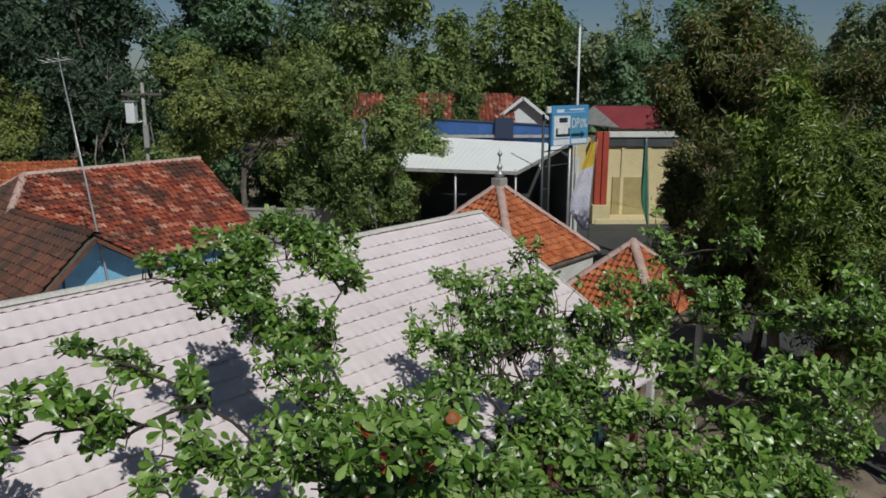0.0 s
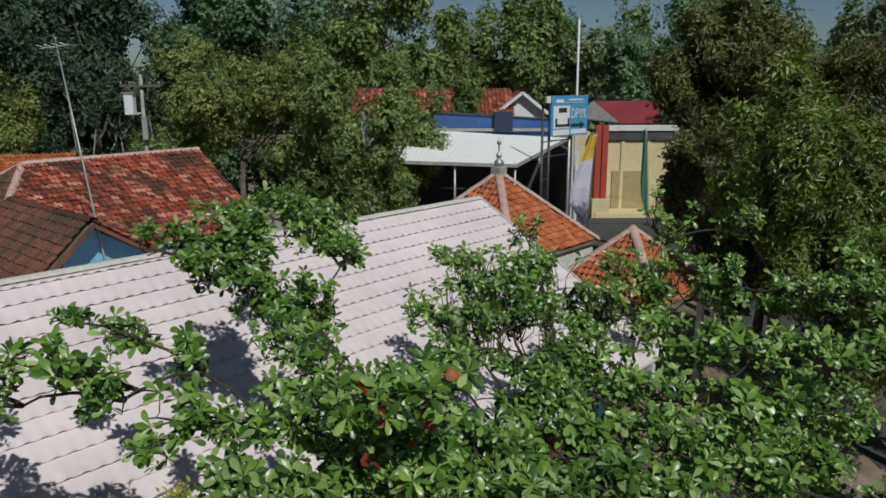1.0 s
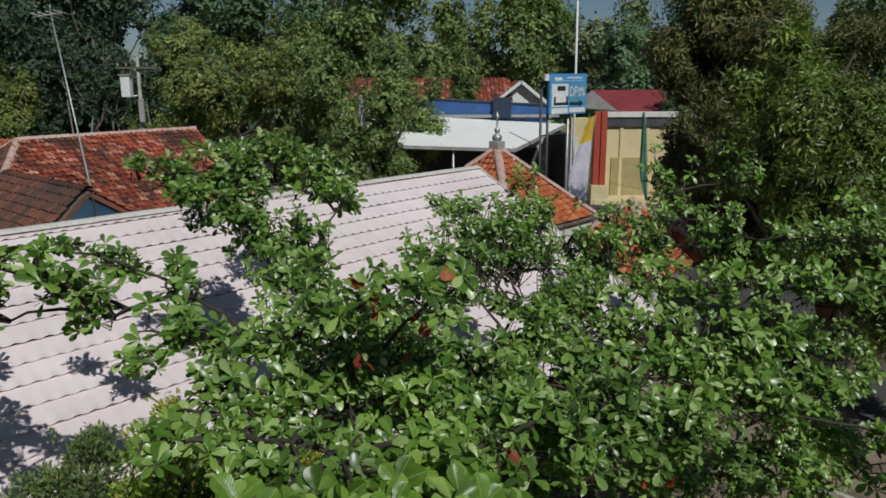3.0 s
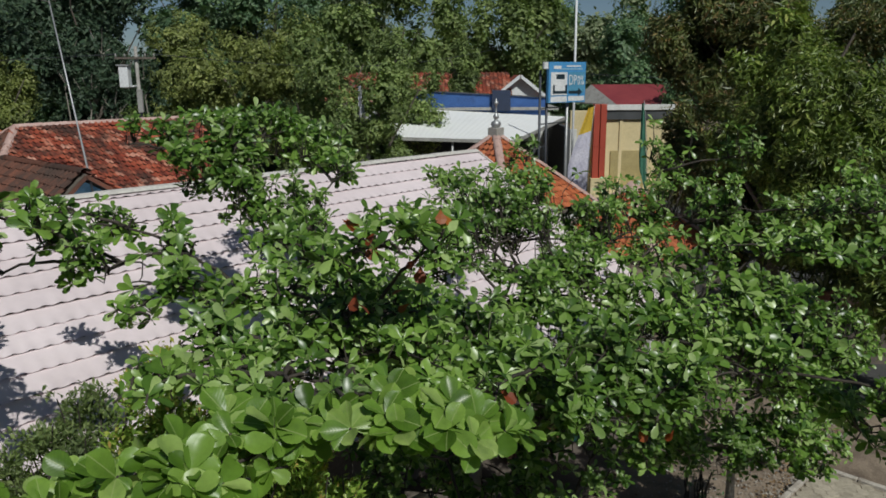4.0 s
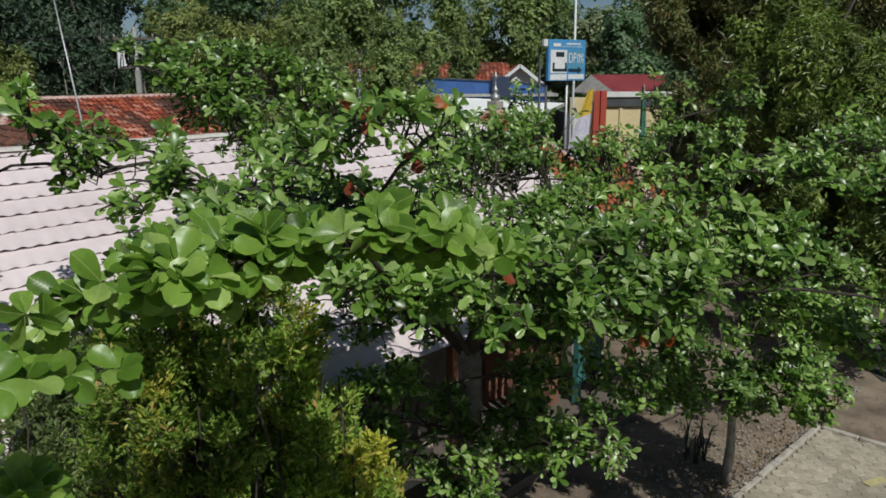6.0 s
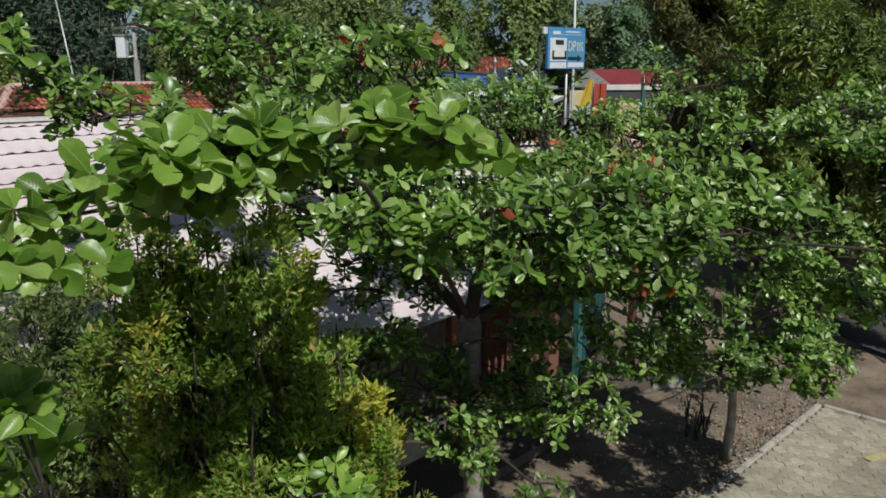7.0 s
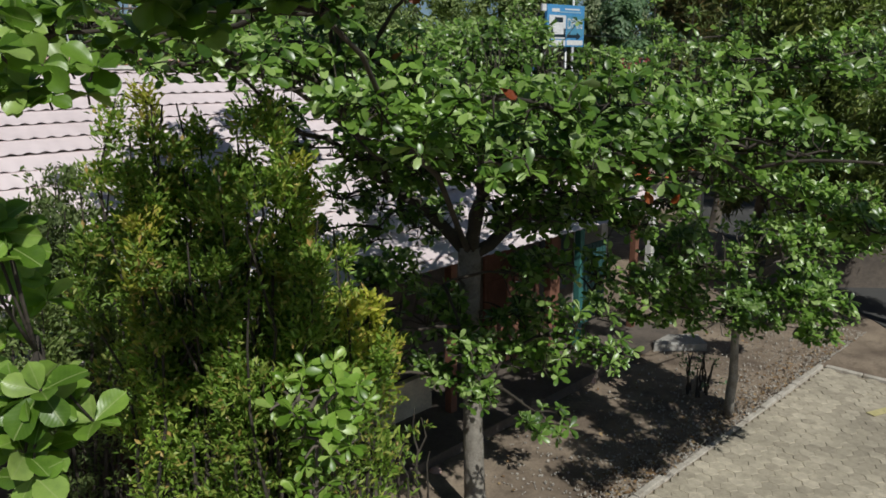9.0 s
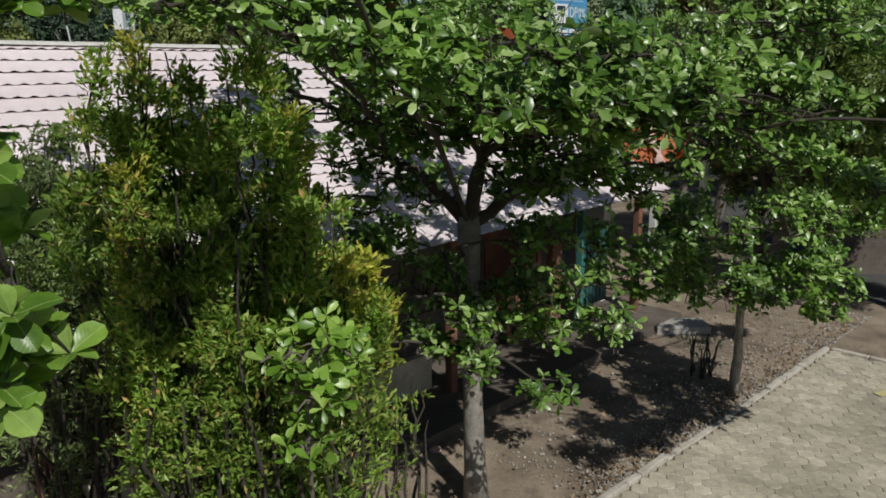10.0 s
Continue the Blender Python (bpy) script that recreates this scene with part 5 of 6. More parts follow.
HOLLOW = [
    ((-0.62, 6.60, 3.19), (0.29, 0.28, 0.13)),
    ((-1.01, 6.40, 3.09), (0.24, 0.28, 0.12)),
    ((1.15, 6.90, 3.32), (0.25, 0.28, 0.13)),
    ((0.34, 6.50, 2.57), (0.22, 0.28, 0.12)),
    ((-0.85, 6.60, 2.66), (0.24, 0.28, 0.13)),
    ((-0.40, 7.00, 3.21), (0.26, 0.28, 0.13)),
    ((0.87, 7.30, 3.13), (0.27, 0.28, 0.12)),
]
CROWN_FILL = [
    ((0.47, 8.80, 5.26), (0.45, 0.36, 0.29)),
    ((0.96, 9.00, 5.14), (0.46, 0.37, 0.30)),
    ((1.49, 8.80, 4.84), (0.45, 0.36, 0.29)),
    ((2.32, 9.80, 4.93), (0.40, 0.32, 0.26)),
    ((2.00, 8.60, 4.62), (0.38, 0.30, 0.23)),
    ((0.00, 7.40, 5.08), (0.33, 0.28, 0.20)),
    ((-0.14, 9.00, 5.21), (0.30, 0.28, 0.17)),
]
NEAR_BACK = [
    ((-1.59, 3.90, 5.25), (0.17, 0.28, 0.06)),
    ((-1.21, 3.90, 5.25), (0.17, 0.28, 0.06)),
    ((-0.76, 3.60, 5.42), (0.19, 0.28, 0.06)),
    ((-0.47, 3.60, 5.39), (0.16, 0.28, 0.05)),
    ((-1.17, 4.40, 5.16), (0.23, 0.28, 0.07)),
    ((-1.59, 4.60, 5.14), (0.17, 0.28, 0.06)),
    ((-1.68, 7.80, 5.24), (0.32, 0.28, 0.21)),
]
WEST = [
    ((-3.70, 5.60, 5.60), (0.34, 0.28, 0.13)),
    ((-3.45, 4.95, 5.65), (0.30, 0.26, 0.12)),
    ((-4.25, 6.05, 5.60), (0.36, 0.30, 0.13)),
    ((-4.00, 5.25, 5.50), (0.34, 0.28, 0.12)),
    ((-4.60, 6.80, 5.55), (0.34, 0.30, 0.12)),
]
# unseen pads, added out of view to shade the soil by the kerb
EAST_UNSEEN = [
    ((4.55, 6.90, 3.62), (0.60, 0.60, 0.15)),
    ((5.30, 6.90, 3.65), (0.60, 0.60, 0.15)),
    ((4.25, 6.10, 3.80), (0.45, 0.45, 0.12)),
    ((3.90, 5.60, 4.40), (0.36, 0.34, 0.16)),
    ((4.60, 6.20, 4.50), (0.42, 0.38, 0.16)),
    ((3.70, 4.90, 4.40), (0.36, 0.32, 0.14)),
    ((4.40, 5.20, 4.40), (0.38, 0.34, 0.14)),
]
# each bough: where it leaves the tree, its hub, its pads, how many twigs, leaf length
FORK, LEFT_ARM, FRONT_ARM, RIGHT_ARM, BACK_ARM = (0.38, 7.6, 3.2), (-0.4, 7.6, 3.9), (0.5, 7.1, 3.95), (1.5, 7.6, 3.8), (0.6, 8.0, 4.1)
BOUGHS = [
    (FORK, LEFT_ARM, MID_LEFT, 0.65, 0.16), (LEFT_ARM, (-1.2, 8.2, 4.9), UPPER_LEFT, 1.1, 0.165), (LEFT_ARM, (-1.3, 6.6, 4.65), LEFT, 1.1, 0.165), (LEFT_ARM, (-0.6, 5.4, 4.7), NEAR_BACK, 0.9, 0.16),
    (FORK, FRONT_ARM, INNER, 0.9, 0.175), (FRONT_ARM, (-0.2, 6.1, 4.7), RED, 0.78, 0.16), (FRONT_ARM, (-0.2, 6.2, 4.4), FRONT_LEFT, 1.0, 0.17), (FRONT_ARM, (1.1, 6.6, 4.1), FRONT, 1.0, 0.175), (FRONT_ARM, (0.9, 6.3, 4.2), UNDER, 0.85, 0.175),
    ((-2.57, 5.8, 5.4), (-3.3, 5.6, 5.45), WEST, 0.9, 0.165),
    ((2.8, 6.4, 4.25), (4.0, 5.8, 4.25), EAST_UNSEEN, 0.9, 0.17),
    (FORK, BACK_ARM, CROWN_FILL, 0.85, 0.145), (BACK_ARM, (0.8, 8.5, 4.4), CROWN, 1.0, 0.15),
    (FORK, RIGHT_ARM, TUCK, 1.0, 0.165), (RIGHT_ARM, (2.5, 9.4, 4.35), FAR_RIGHT, 0.62, 0.16), (RIGHT_ARM, (2.5, 8.1, 4.1), RIGHT, 0.62, 0.175),
    ((0.38, 7.6, 2.8), (0.1, 7.2, 3.0), HOLLOW, 1.1, 0.15), ((0.4, 7.65, 2.1), (0.4, 7.4, 2.3), SHADE, 0.9, 0.155), ((0.4, 7.65, 1.9), (0.6, 7.1, 2.1), LOW, 0.8, 0.15),
]
NEAR = [
    ((0.08, 2.75, 5.56), (0.42, 0.26, 0.08, -0.1), 12, 0.145, L1),
    ((-0.6, 2.75, 5.53), (0.34, 0.26, 0.08, 0.0), 9, 0.145, L1),
    ((-0.28, 2.72, 5.56), (0.22, 0.22, 0.07, 0.0), 5, 0.145, L1),
    ((-1.02, 2.72, 5.4), (0.3, 0.24, 0.1, 0.3), 8, 0.145, L1),
    ((-1.55, 2.7, 5.2), (0.3, 0.22, 0.1, 0.2), 7, 0.145, L1),
    ((-1.62, 2.8, 3.98), (0.28, 0.25, 0.52), 16, 0.19, (-2.5, 4.3, 3.5)),
]
NEAR_REST = [
    ((0.05, 2.95, 5.46), (0.45, 0.26, 0.08), 11, 0.135),
    ((-0.6, 2.95, 5.44), (0.4, 0.26, 0.08), 8, 0.135),
    ((-1.1, 2.9, 5.28), (0.36, 0.24, 0.08), 7, 0.135),
    ((-1.65, 2.95, 5.08), (0.4, 0.3, 0.1), 11, 0.135),
    ((-0.45, 2.55, 5.5), (0.7, 0.25, 0.06), 14, 0.135),
    ((-1.45, 2.4, 5.12), (0.5, 0.25, 0.08), 9, 0.135),
    ((-1.85, 3.05, 3.9), (0.3, 0.3, 0.5), 12, 0.17),
]
almond_tree()


def shrub(name, at, height, spread, n, size, label, mat, stems=16, tips=0.0):
    """An upright shrub: plumes of thin stems with small leaves in tufts and gaps between them."""
    x, y = at
    t = thing(name, (x, y, 0), label, "shrub")
    wood, leaves, bright = Soup(), Soup(), Soup()
    for k in range(stems):
        a, r = k * 2.4 + rng.uniform(-0.3, 0.3), spread * math.sqrt((k + 0.5) / stems)
        top = height * (1.0 - 0.22 * (r / spread) ** 2) * rng.uniform(0.9, 1.0)
        base = (x + math.cos(a) * 0.15, y + math.sin(a) * 0.15, 0)
        end = np.array((x + math.cos(a) * r, y + math.sin(a) * r, top))
        pts = np.array(limb_data(wood, base, end, 0.022, 0.006, 0.1, 9, 0.15))
        wide = rng.uniform(0.18, 0.34) * min(1.0, spread / 0.55)
        m = n // stems
        f = (1 - rng.uniform(0, 1, m) ** 1.25 * (0.9 if height < 3 else 0.7)) * 7.999
        i0 = f.astype(int)
        p = pts[i0] + (pts[i0 + 1] - pts[i0]) * (f - i0)[:, None]
        taper = np.clip((8.0 - f) / 2.2, 0.35, 1.0)
        twig = rng.normal(0, 1, (m, 3)) * np.array((1, 1, 0.45))
        twig /= np.linalg.norm(twig, axis=1)[:, None]
        p = p + twig * (wide * taper * rng.uniform(0.25, 1.15, m))[:, None]
        ok = (waves(p, 0.14) > 0.0) & (rng.uniform(0, 1, m) < 0.15 + 0.85 * np.clip((p[:, 2] - 1.3) / 1.7, 0, 1) ** 1.3)
        p, twig, f = p[ok], twig[ok], f[ok]
        high = f > rng.uniform(5.8, 7.3)
        gold = rng.uniform() < tips
        for soup, pick in ((bright, high & gold), (leaves, ~(high & gold))):
            q, o = np.repeat(p[pick], 10, 0), np.repeat(twig[pick] * 0.7 + np.array((0, 0, 0.8)), 10, 0)
            m2 = len(q)
            if not m2:
                continue
            d = o + rng.normal(0, 0.55, (m2, 3))
            q = q + rng.normal(0, 0.034, (m2, 3))
            s = size * rng.uniform(0.85, 1.6, m2)
            soup.add_many(SLIM_V * np.array((1.35, 1, 1)), FAR_F, bases(d, rng.uniform(-1.2, 1.2, m2)) * s[:, None, None], q)
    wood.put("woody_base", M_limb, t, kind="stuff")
    leaves.put("leaves", mat, t, kind="stuff")
    bright.put("young_growth", M_tip, t, "yellow and tan young tips", kind="stuff")
    return t


shrub("shrub", (-1.86, 5.0), 5.2, 0.5, 6000, 0.05, "tall yellow-green shrub with small leaves and tan tips", M_shrub, 24, 0.14)
shrub("shrub", (-1.2, 4.95), 4.92, 0.6, 7000, 0.05, "upright green shrub with tan and gold tips", M_shrub, 26, 0.16)
shrub("shrub", (-0.78, 5.15), 4.05, 0.5, 4200, 0.048, "lower green shrub with golden young growth", M_shrub, 18, 0.35)
shrub("shrub", (-3.1, 5.9), 4.5, 0.75, 6000, 0.05, "grey-green bushy shrub beside the hall", M_wood_leaf, 28)
shrub("shrub", (-0.9, 5.8), 2.3, 0.7, 1500, 0.05, "low bushy green shrub under the tall one", M_shrub, 30, 0.15)
shrub("shrub", (-0.25, 6.3), 2.2, 0.3, 420, 0.055, "low thin shrub at the foot of the big tree", M_shrub, 7)
shrub("shrub", (4.2, 11.3), 0.75, 0.3, 200, 0.06, "small dark shrub beside a slim trunk", M_dark_leaf, 9)


def young_tree(at, top, pads, twigs, size, label, girth=0.085, bark=None, mat=None):
    x, y = at
    t = thing("almond_tree", (x, y, 0), label, "tree")
    wood, leaves, branches = Soup(), Soup(), Soup()
    stem = limb_data(wood, (x, y, -0.05), top, girth, girth * 0.55, 0, 8, 0.04)
    wood.put("trunk", bark or M_bark_pale, t, "slim trunk", True)
    grow_pads(branches, leaves, stem[-3:], pads, twigs, size)
    branches.put("branch", M_bark, t, "", True, "stuff")
    leaves.put("leaves", mat or M_leaf, t, kind="stuff", smooth=True)


YOUNG = [
    ((3.01, 9.00, 2.32), (0.53, 0.42, 0.23)),
    ((3.88, 9.40, 2.02), (0.62, 0.50, 0.19)),
    ((4.83, 9.60, 2.15), (0.64, 0.51, 0.20)),
    ((6.26, 11.30, 2.54), (0.50, 0.40, 0.17)),
    ((3.25, 8.80, 2.93), (0.58, 0.47, 0.23)),
    ((4.47, 9.60, 2.84), (0.64, 0.51, 0.23)),
    ((2.37, 8.00, 2.78), (0.27, 0.28, 0.14)),
    ((4.98, 9.50, 1.72), (0.31, 0.28, 0.10)),
]
SAPLING = [
    ((-0.88, 4.30, 3.08), (0.14, 0.28, 0.09)),
    ((-0.61, 4.35, 3.13), (0.18, 0.28, 0.11)),
    ((-0.68, 4.25, 2.84), (0.19, 0.28, 0.11)),
    ((-0.75, 4.20, 2.52), (0.12, 0.28, 0.12)),
]
young_tree((4.47, 10.6), (4.3, 10.1, 2.3), YOUNG, 1.0, 0.17, "slender young almond tree with pale trunk by the kerb")
young_tree((-0.75, 4.2), (-0.72, 4.25, 2.9), SAPLING, 0.75, 0.17, "young almond sapling among shrubs", 0.02, M_bark, M_leaf_young)

# ---------------------------------------------------------------- large trees round the place
BROWN = "large dark mango tree with long drooping leaves"
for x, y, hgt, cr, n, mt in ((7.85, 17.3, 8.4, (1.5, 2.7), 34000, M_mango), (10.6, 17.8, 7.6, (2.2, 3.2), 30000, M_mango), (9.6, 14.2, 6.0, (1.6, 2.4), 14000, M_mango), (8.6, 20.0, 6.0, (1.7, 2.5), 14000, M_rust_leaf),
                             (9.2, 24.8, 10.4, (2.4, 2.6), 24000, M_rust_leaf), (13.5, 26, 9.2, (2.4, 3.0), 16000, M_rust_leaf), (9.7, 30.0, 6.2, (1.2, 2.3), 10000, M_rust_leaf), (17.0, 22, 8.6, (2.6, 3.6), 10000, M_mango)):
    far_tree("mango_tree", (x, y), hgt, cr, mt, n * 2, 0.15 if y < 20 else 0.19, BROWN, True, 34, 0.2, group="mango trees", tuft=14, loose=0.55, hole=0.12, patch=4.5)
for x, y, hgt, cr, n, mt in ((-10.6, 40.5, 11.2, (3.9, 4.4), 20000, M_olive_leaf), (-3.0, 35.5, 9.3, (2.8, 4.4), 13000, M_wood_leaf), (-5.8, 38.5, 9.0, (2.7, 4.3), 9000, M_wood_leaf), (-1.4, 40.5, 7.8, (1.9, 3.4), 5000, M_wood_leaf),
                             (1.5, 50, 9.3, (1.3, 2.6), 4000, M_wood_leaf), (-14.2, 36, 5.8, (1.6, 2.2), 4000, M_wood_leaf), (-22.8, 40, 9.2, (1.9, 3.6), 8000, M_olive_leaf)):
    far_tree("street_tree", (x, y), hgt, cr, mt, n * 2, 0.17, "leafy roadside tree with dense olive green crown", False, 22, 0.2, group="roadside trees")
# crowns take the leaf colour that has shade painted in
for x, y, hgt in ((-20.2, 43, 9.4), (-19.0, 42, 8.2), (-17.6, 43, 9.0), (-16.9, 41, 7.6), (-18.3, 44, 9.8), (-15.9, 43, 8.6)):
    far_tree("slender_tree", (x, y), hgt, (0.9, 1.6), M_shade_leaf, 1200, 0.2, "thin pale-stemmed tree with leaves coloured dark as shade", False, 8, 0.07, group="slender trees", lean=rng.uniform(-0.5, 0.5), bark=M_bark_pale)
FAR = [(-62, 78, 22, 8, 0), (-50, 70, 19, 7, 1), (-40, 74, 20, 7.5, 0), (-30, 66, 17, 6, 3), (-24, 80, 21, 7, 3), (-16, 74, 19, 6.5, 0), (-9, 82, 20, 6, 2), (-4, 72, 18.5, 5.5, 1),
       (1.5, 84, 13.5, 5.5, 1), (7.5, 78, 18.5, 5.0, 1), (11.5, 86, 19, 4.5, 0), (27.5, 50, 13.6, 3.2, 2), (17.5, 80, 15.5, 5.5, 2), (26, 76, 17.5, 6, 0), (31.5, 82, 19, 6, 2), (40.5, 76, 13, 5.5, 0), (53, 78, 18.5, 7, 1), (64, 84, 20, 8, 0),
       (-23, 52, 15.5, 4.8, 3), (-30, 48, 13, 5, 3), (-38, 52, 15, 5.5, 0), (20, 52, 12.5, 4.6, 0), (31, 48, 13.5, 5.5, 0), (18, 37, 9.2, 4.2, 0), (28.5, 38, 12, 5, 2), (-20, 62, 12, 5, 0), (-8, 63, 11.5, 5, 1), (17, 66, 12, 5.5, 0), (38, 60, 13, 6, 1), (-45, 60, 14, 6, 1)]
KINDS = (("dark_tree", M_dark_leaf, "tall dense dark green tree"), ("wood_tree", M_wood_leaf, "tall woodland tree with mid green crown"), ("feathery_tree", M_pale_leaf, "tall feathery pale grey-green tree"), ("shaded_tree", M_shade_leaf, "tall deep green tree with shade put into its leaf colour"))
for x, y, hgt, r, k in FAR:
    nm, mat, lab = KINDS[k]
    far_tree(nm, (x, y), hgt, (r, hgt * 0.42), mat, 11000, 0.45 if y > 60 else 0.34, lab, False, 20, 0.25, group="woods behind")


def undergrowth():
    """Low growth that closes the view under the trees."""
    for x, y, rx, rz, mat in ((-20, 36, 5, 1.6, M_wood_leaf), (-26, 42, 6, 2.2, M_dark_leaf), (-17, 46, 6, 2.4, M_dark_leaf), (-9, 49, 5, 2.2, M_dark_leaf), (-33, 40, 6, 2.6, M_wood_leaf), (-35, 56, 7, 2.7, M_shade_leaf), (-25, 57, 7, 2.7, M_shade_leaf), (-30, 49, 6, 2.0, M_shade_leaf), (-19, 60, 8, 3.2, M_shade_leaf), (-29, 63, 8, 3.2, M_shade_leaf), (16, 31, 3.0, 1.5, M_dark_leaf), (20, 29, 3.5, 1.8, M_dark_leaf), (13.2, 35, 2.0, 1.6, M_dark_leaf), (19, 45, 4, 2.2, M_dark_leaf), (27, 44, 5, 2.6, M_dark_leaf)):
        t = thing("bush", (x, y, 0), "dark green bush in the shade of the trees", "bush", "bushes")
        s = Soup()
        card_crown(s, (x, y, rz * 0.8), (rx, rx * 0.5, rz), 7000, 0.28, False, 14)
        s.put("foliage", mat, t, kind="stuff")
    s = Soup()
    for i in range(80):
        a = math.pi * (0.02 + 0.96 * i / 79)
        d = rng.uniform(100, 145)
        card_crown(s, (math.cos(a) * d, math.sin(a) * d, rng.uniform(2, 5)), (9, 9, 8), 420, 2.0, False, 8)
    tagged(s.put("far_woods", M_dark_leaf), "belt of dark distant woods", "woods", kind="stuff")


undergrowth()

# ---------------------------------------------------------------- small things


def planter_wall():
    w = thing("planter_wall", (10.8, 17.5, 0), "low dark brown garden wall under the trees", "wall")
    part("wall_body", a_box((10.9, 17.5, 0.72), (4.2, 0.3, 1.5), (1, -0.08, 0), UP, 0.015), M_darkwall, w)
    part("wall_cap", a_box((10.9, 17.5, 1.5), (4.3, 0.4, 0.08), (1, -0.08, 0), UP, 0.015), M_terracotta, w)


planter_wall()


def pot_plant(x, y, z):
    p = thing("pot_plant", (x, y, z), "spiky leaved plant in a clay pot on the wall", "plant")
    prof = [(0.0, 0.0), (0.13, 0.0), (0.2, 0.2), (0.22, 0.3), (0.19, 0.3), (0.17, 0.26), (0.0, 0.26)]
    f = bmesh.new()
    vs = [f.verts.new((r, 0, h)) for r, h in prof]
    es = [f.edges.new((vs[i], vs[i + 1])) for i in range(len(vs) - 1)]
    bmesh.ops.spin(f, geom=vs + es, angle=2 * math.pi, steps=16, axis=(0, 0, 1), cent=(0, 0, 0))
    bmesh.ops.remove_doubles(f, verts=f.verts, dist=0.001)
    bmesh.ops.translate(f, verts=f.verts, vec=(x, y, z))
    part("pot", f, M_terracotta, p, "rounded terracotta pot", True)
    s = Soup()
    n = 34
    d = unit(n) * np.array((1, 1, 0.5)) + np.array((0, 0, 0.7))
    s.add_many(SLIM_V * np.array((0.45, 1, 1)), FAR_F, bases(d, rng.uniform(-0.3, 0.3, n)) * rng.uniform(0.35, 0.7, (n, 1, 1)), np.tile((x, y, z + 0.26), (n, 1)))
    s.put("leaves", M_pale_leaf, p, kind="stuff")


pot_plant(9.2, 17.55, 1.545)
pot_plant(10.3, 17.5, 1.545)


def boulder(x, y, z, r, label):
    bm = bmesh.new()
    bmesh.ops.create_icosphere(bm, subdivisions=3, radius=r)
    for v in bm.verts:
        k = 1 + 0.22 * noise.noise(v.co * (1.6 / r)) + 0.06 * noise.noise(v.co * (5 / r))
        v.co = Vector((v.co.x * k * 1.25, v.co.y * k, v.co.z * k * 0.8)) + Vector((x, y, z + r * 0.6))
    tagged(part("boulder", bm, M_ridge_clay, None, label, True), category="stone")


boulder(9.75, 17.5, 1.52, 0.24, "pale pinkish rounded stone on the garden wall")


def painted_mark(x, y):
    m = part("painted_mark", a_box((x, y, 0.012), (0.42, 0.14, 0.01), (0.8, 0.35, 0), UP, 0.003), M_yellowmark)
    tagged(m, "faded yellow painted mark on the paving", "road marking")


painted_mark(6.75, 10.55)


def board(x, y, turn, length):
    p = part("board", a_box((x, y, 0.03), (length, 0.1, 0.03), (math.cos(turn), math.sin(turn), 0.02), UP, 0.005), M_ridge)
    tagged(p, "short pale weathered board lying on soil", "board")


board(1.05, 10.6, 0.3, 0.6)
board(3.3, 13.2, 0.6, 0.9)
boulder(0.0, 8.9, -0.05, 0.07, "small pale stone lying on soil")
boulder(2.6, 11.9, -0.06, 0.09, "small grey stone lying on soil")

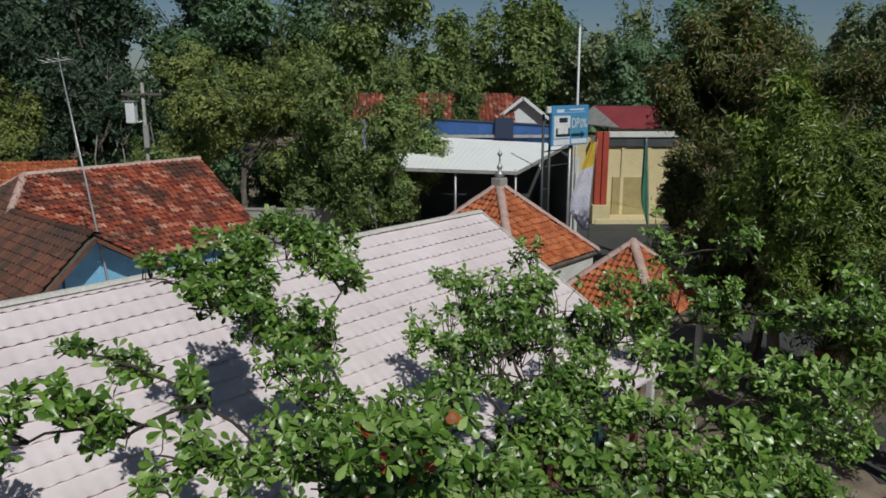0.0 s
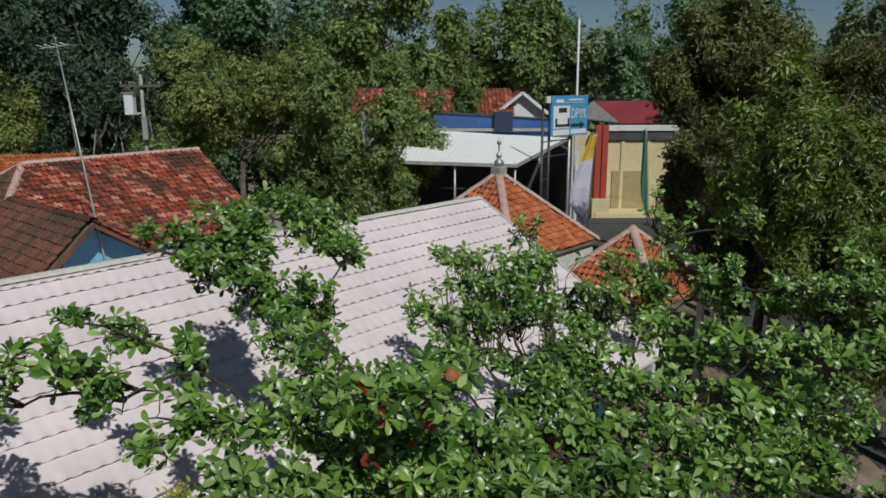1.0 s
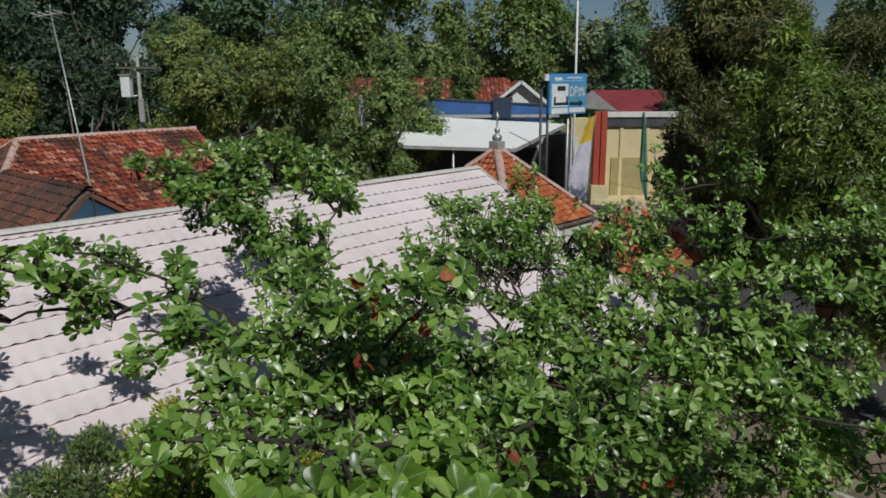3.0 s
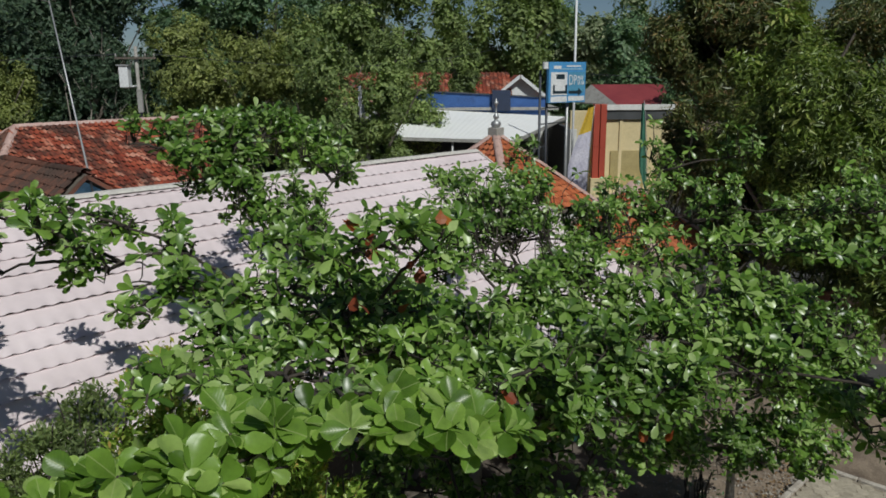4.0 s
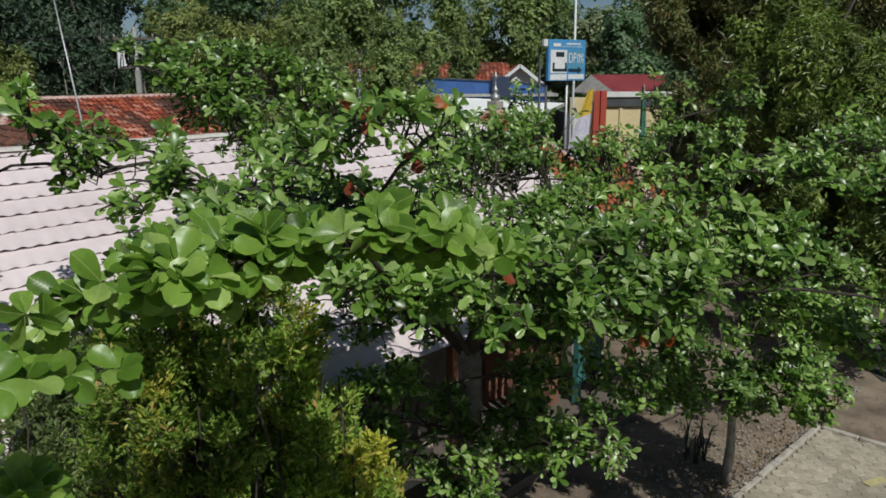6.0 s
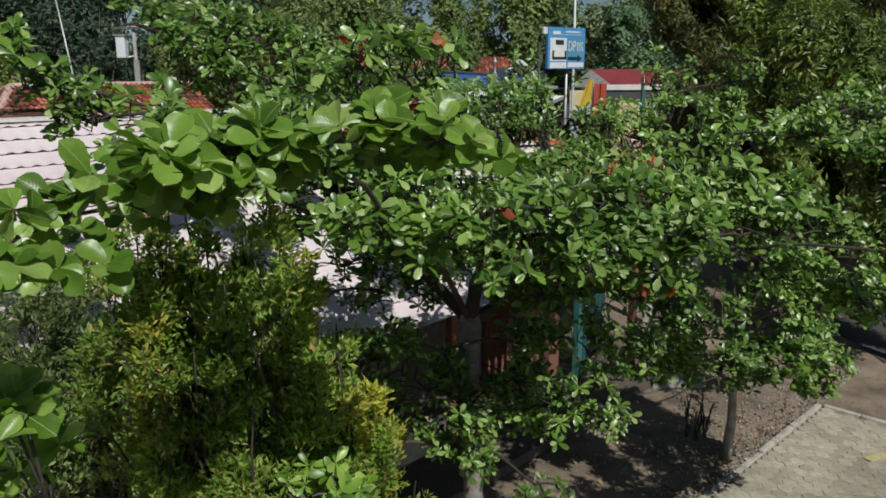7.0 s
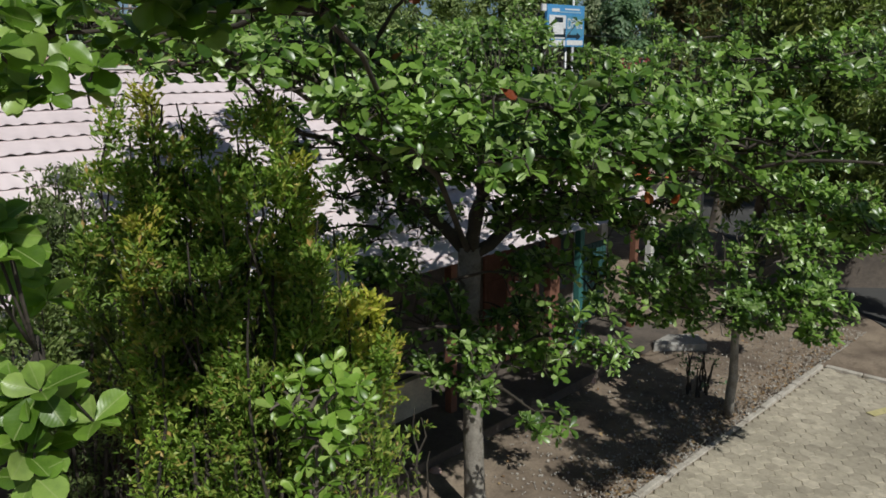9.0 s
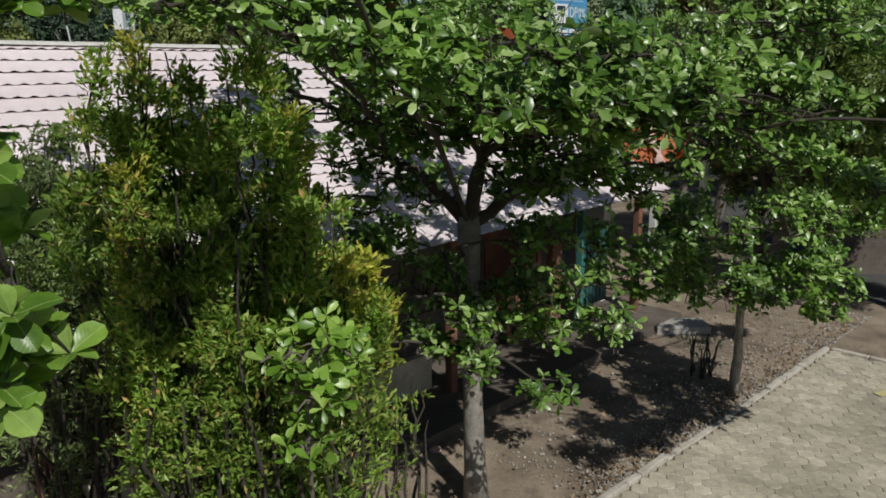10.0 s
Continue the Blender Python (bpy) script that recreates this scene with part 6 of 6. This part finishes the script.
# ---------------------------------------------------------------- litter and paving
def litter():
    s = Soup()
    for i in range(800):
        u, v = rng.uniform(-2, 7), -abs(rng.normal(0, 0.28 if i % 3 else 1.5)) - 0.12
        p = KERB + KU * u + KV * v
        d = rng.normal(0, 1, 3) * np.array((1, 1, 0.15))
        s.add(LEAF_V * rng.uniform(0.025, 0.09) @ basis(d, rng.uniform(-0.6, 0.6)) + np.array((p.x, p.y, rng.uniform(0.0, 0.025))), LEAF_F)
    tagged(s.put("leaf_litter", M_dry_leaf), "dry brown fallen leaves strewn on soil", "leaf litter", kind="stuff")
    g = Soup()
    cube = np.array([(x, y, z) for x in (-1, 1) for y in (-1, 1) for z in (-1, 1)], float)
    cf = [(0, 1, 3, 2), (4, 6, 7, 5), (0, 4, 5, 1), (2, 3, 7, 6), (0, 2, 6, 4), (1, 5, 7, 3)]
    for i in range(3000):
        u, v = rng.uniform(-2.5, 7), -abs(rng.normal(0, 0.8)) ** 1.7 - 0.1
        p = KERB + KU * u + KV * v
        c = cube * rng.uniform(0.004, 0.008 + 0.012 * rng.uniform() ** 3, 3) * rng.uniform(0.7, 1.3, (8, 1))
        g.add(c @ basis(rng.normal(0, 1, 3), 0) + np.array((p.x, p.y, 0.005)), cf)
    tagged(g.put("gravel", M_gravel), "loose pale gravel and rubble on soil", "gravel", kind="stuff")


litter()


def paving():
    pv = thing("paving", KERB, "beige-grey hexagonal concrete block paving", "paving", kind="structure")
    bed = part("bed", a_box(KERB + KU * 4.6 + KV * 3.6 + UP * -0.075, (9.4, 7.4, 0.1), KU), M_sand, pv)
    R = 0.1148
    V, F = [], []
    for rr, z in ((R, -0.06), (R, -0.005), (R * 0.945, 0.0)):
        for k in range(6):
            a = math.pi / 3 * k + math.pi / 6
            V.append((rr * math.cos(a), rr * math.sin(a), z))
    for j in (0, 6):
        F += [(j + k, j + (k + 1) % 6, j + 6 + (k + 1) % 6, j + 6 + k) for k in range(6)]
    F.append(tuple(range(12, 18)))
    me = mesh_of("paver", V, F, M_paver_one)
    V = np.array(V)
    B = np.array((KU, KV, (0, 0, 1)))
    B[2] = np.cross(B[0], B[1])
    if B[2][2] < 0:
        B[1] *= 1
        B[2] = -B[2]
    soup = Soup()
    count = 0
    for j in range(46):
        for i in range(48):
            u, v = 0.1 + (i + 0.5 * (j % 2)) * 0.2, 0.11 + j * 0.1735
            if u > 9.2:
                continue
            tip = rng.normal(0, 0.012, 2)
            q = np.array(KERB) + u * B[0] + v * B[1]
            q[2] = rng.normal(0, 0.003) + 0.008 * noise.noise(Vector((u, v, 0)))
            R3 = np.array((B[0] + tip[0] * B[2], B[1] + tip[1] * B[2], B[2]))
            if count < 300 and 1.2 < u < 6.4 and v < 2.2:
                ob = part_mesh("paver", me, pv)
                m = Matrix(R3.T.tolist()).to_4x4()
                m.translation = Vector(q)
                ob.matrix_basis = m
                count += 1
            else:
                soup.add(V @ R3 + q, F)
    soup.put("pavers", M_paver, pv, kind="stuff")


paving()
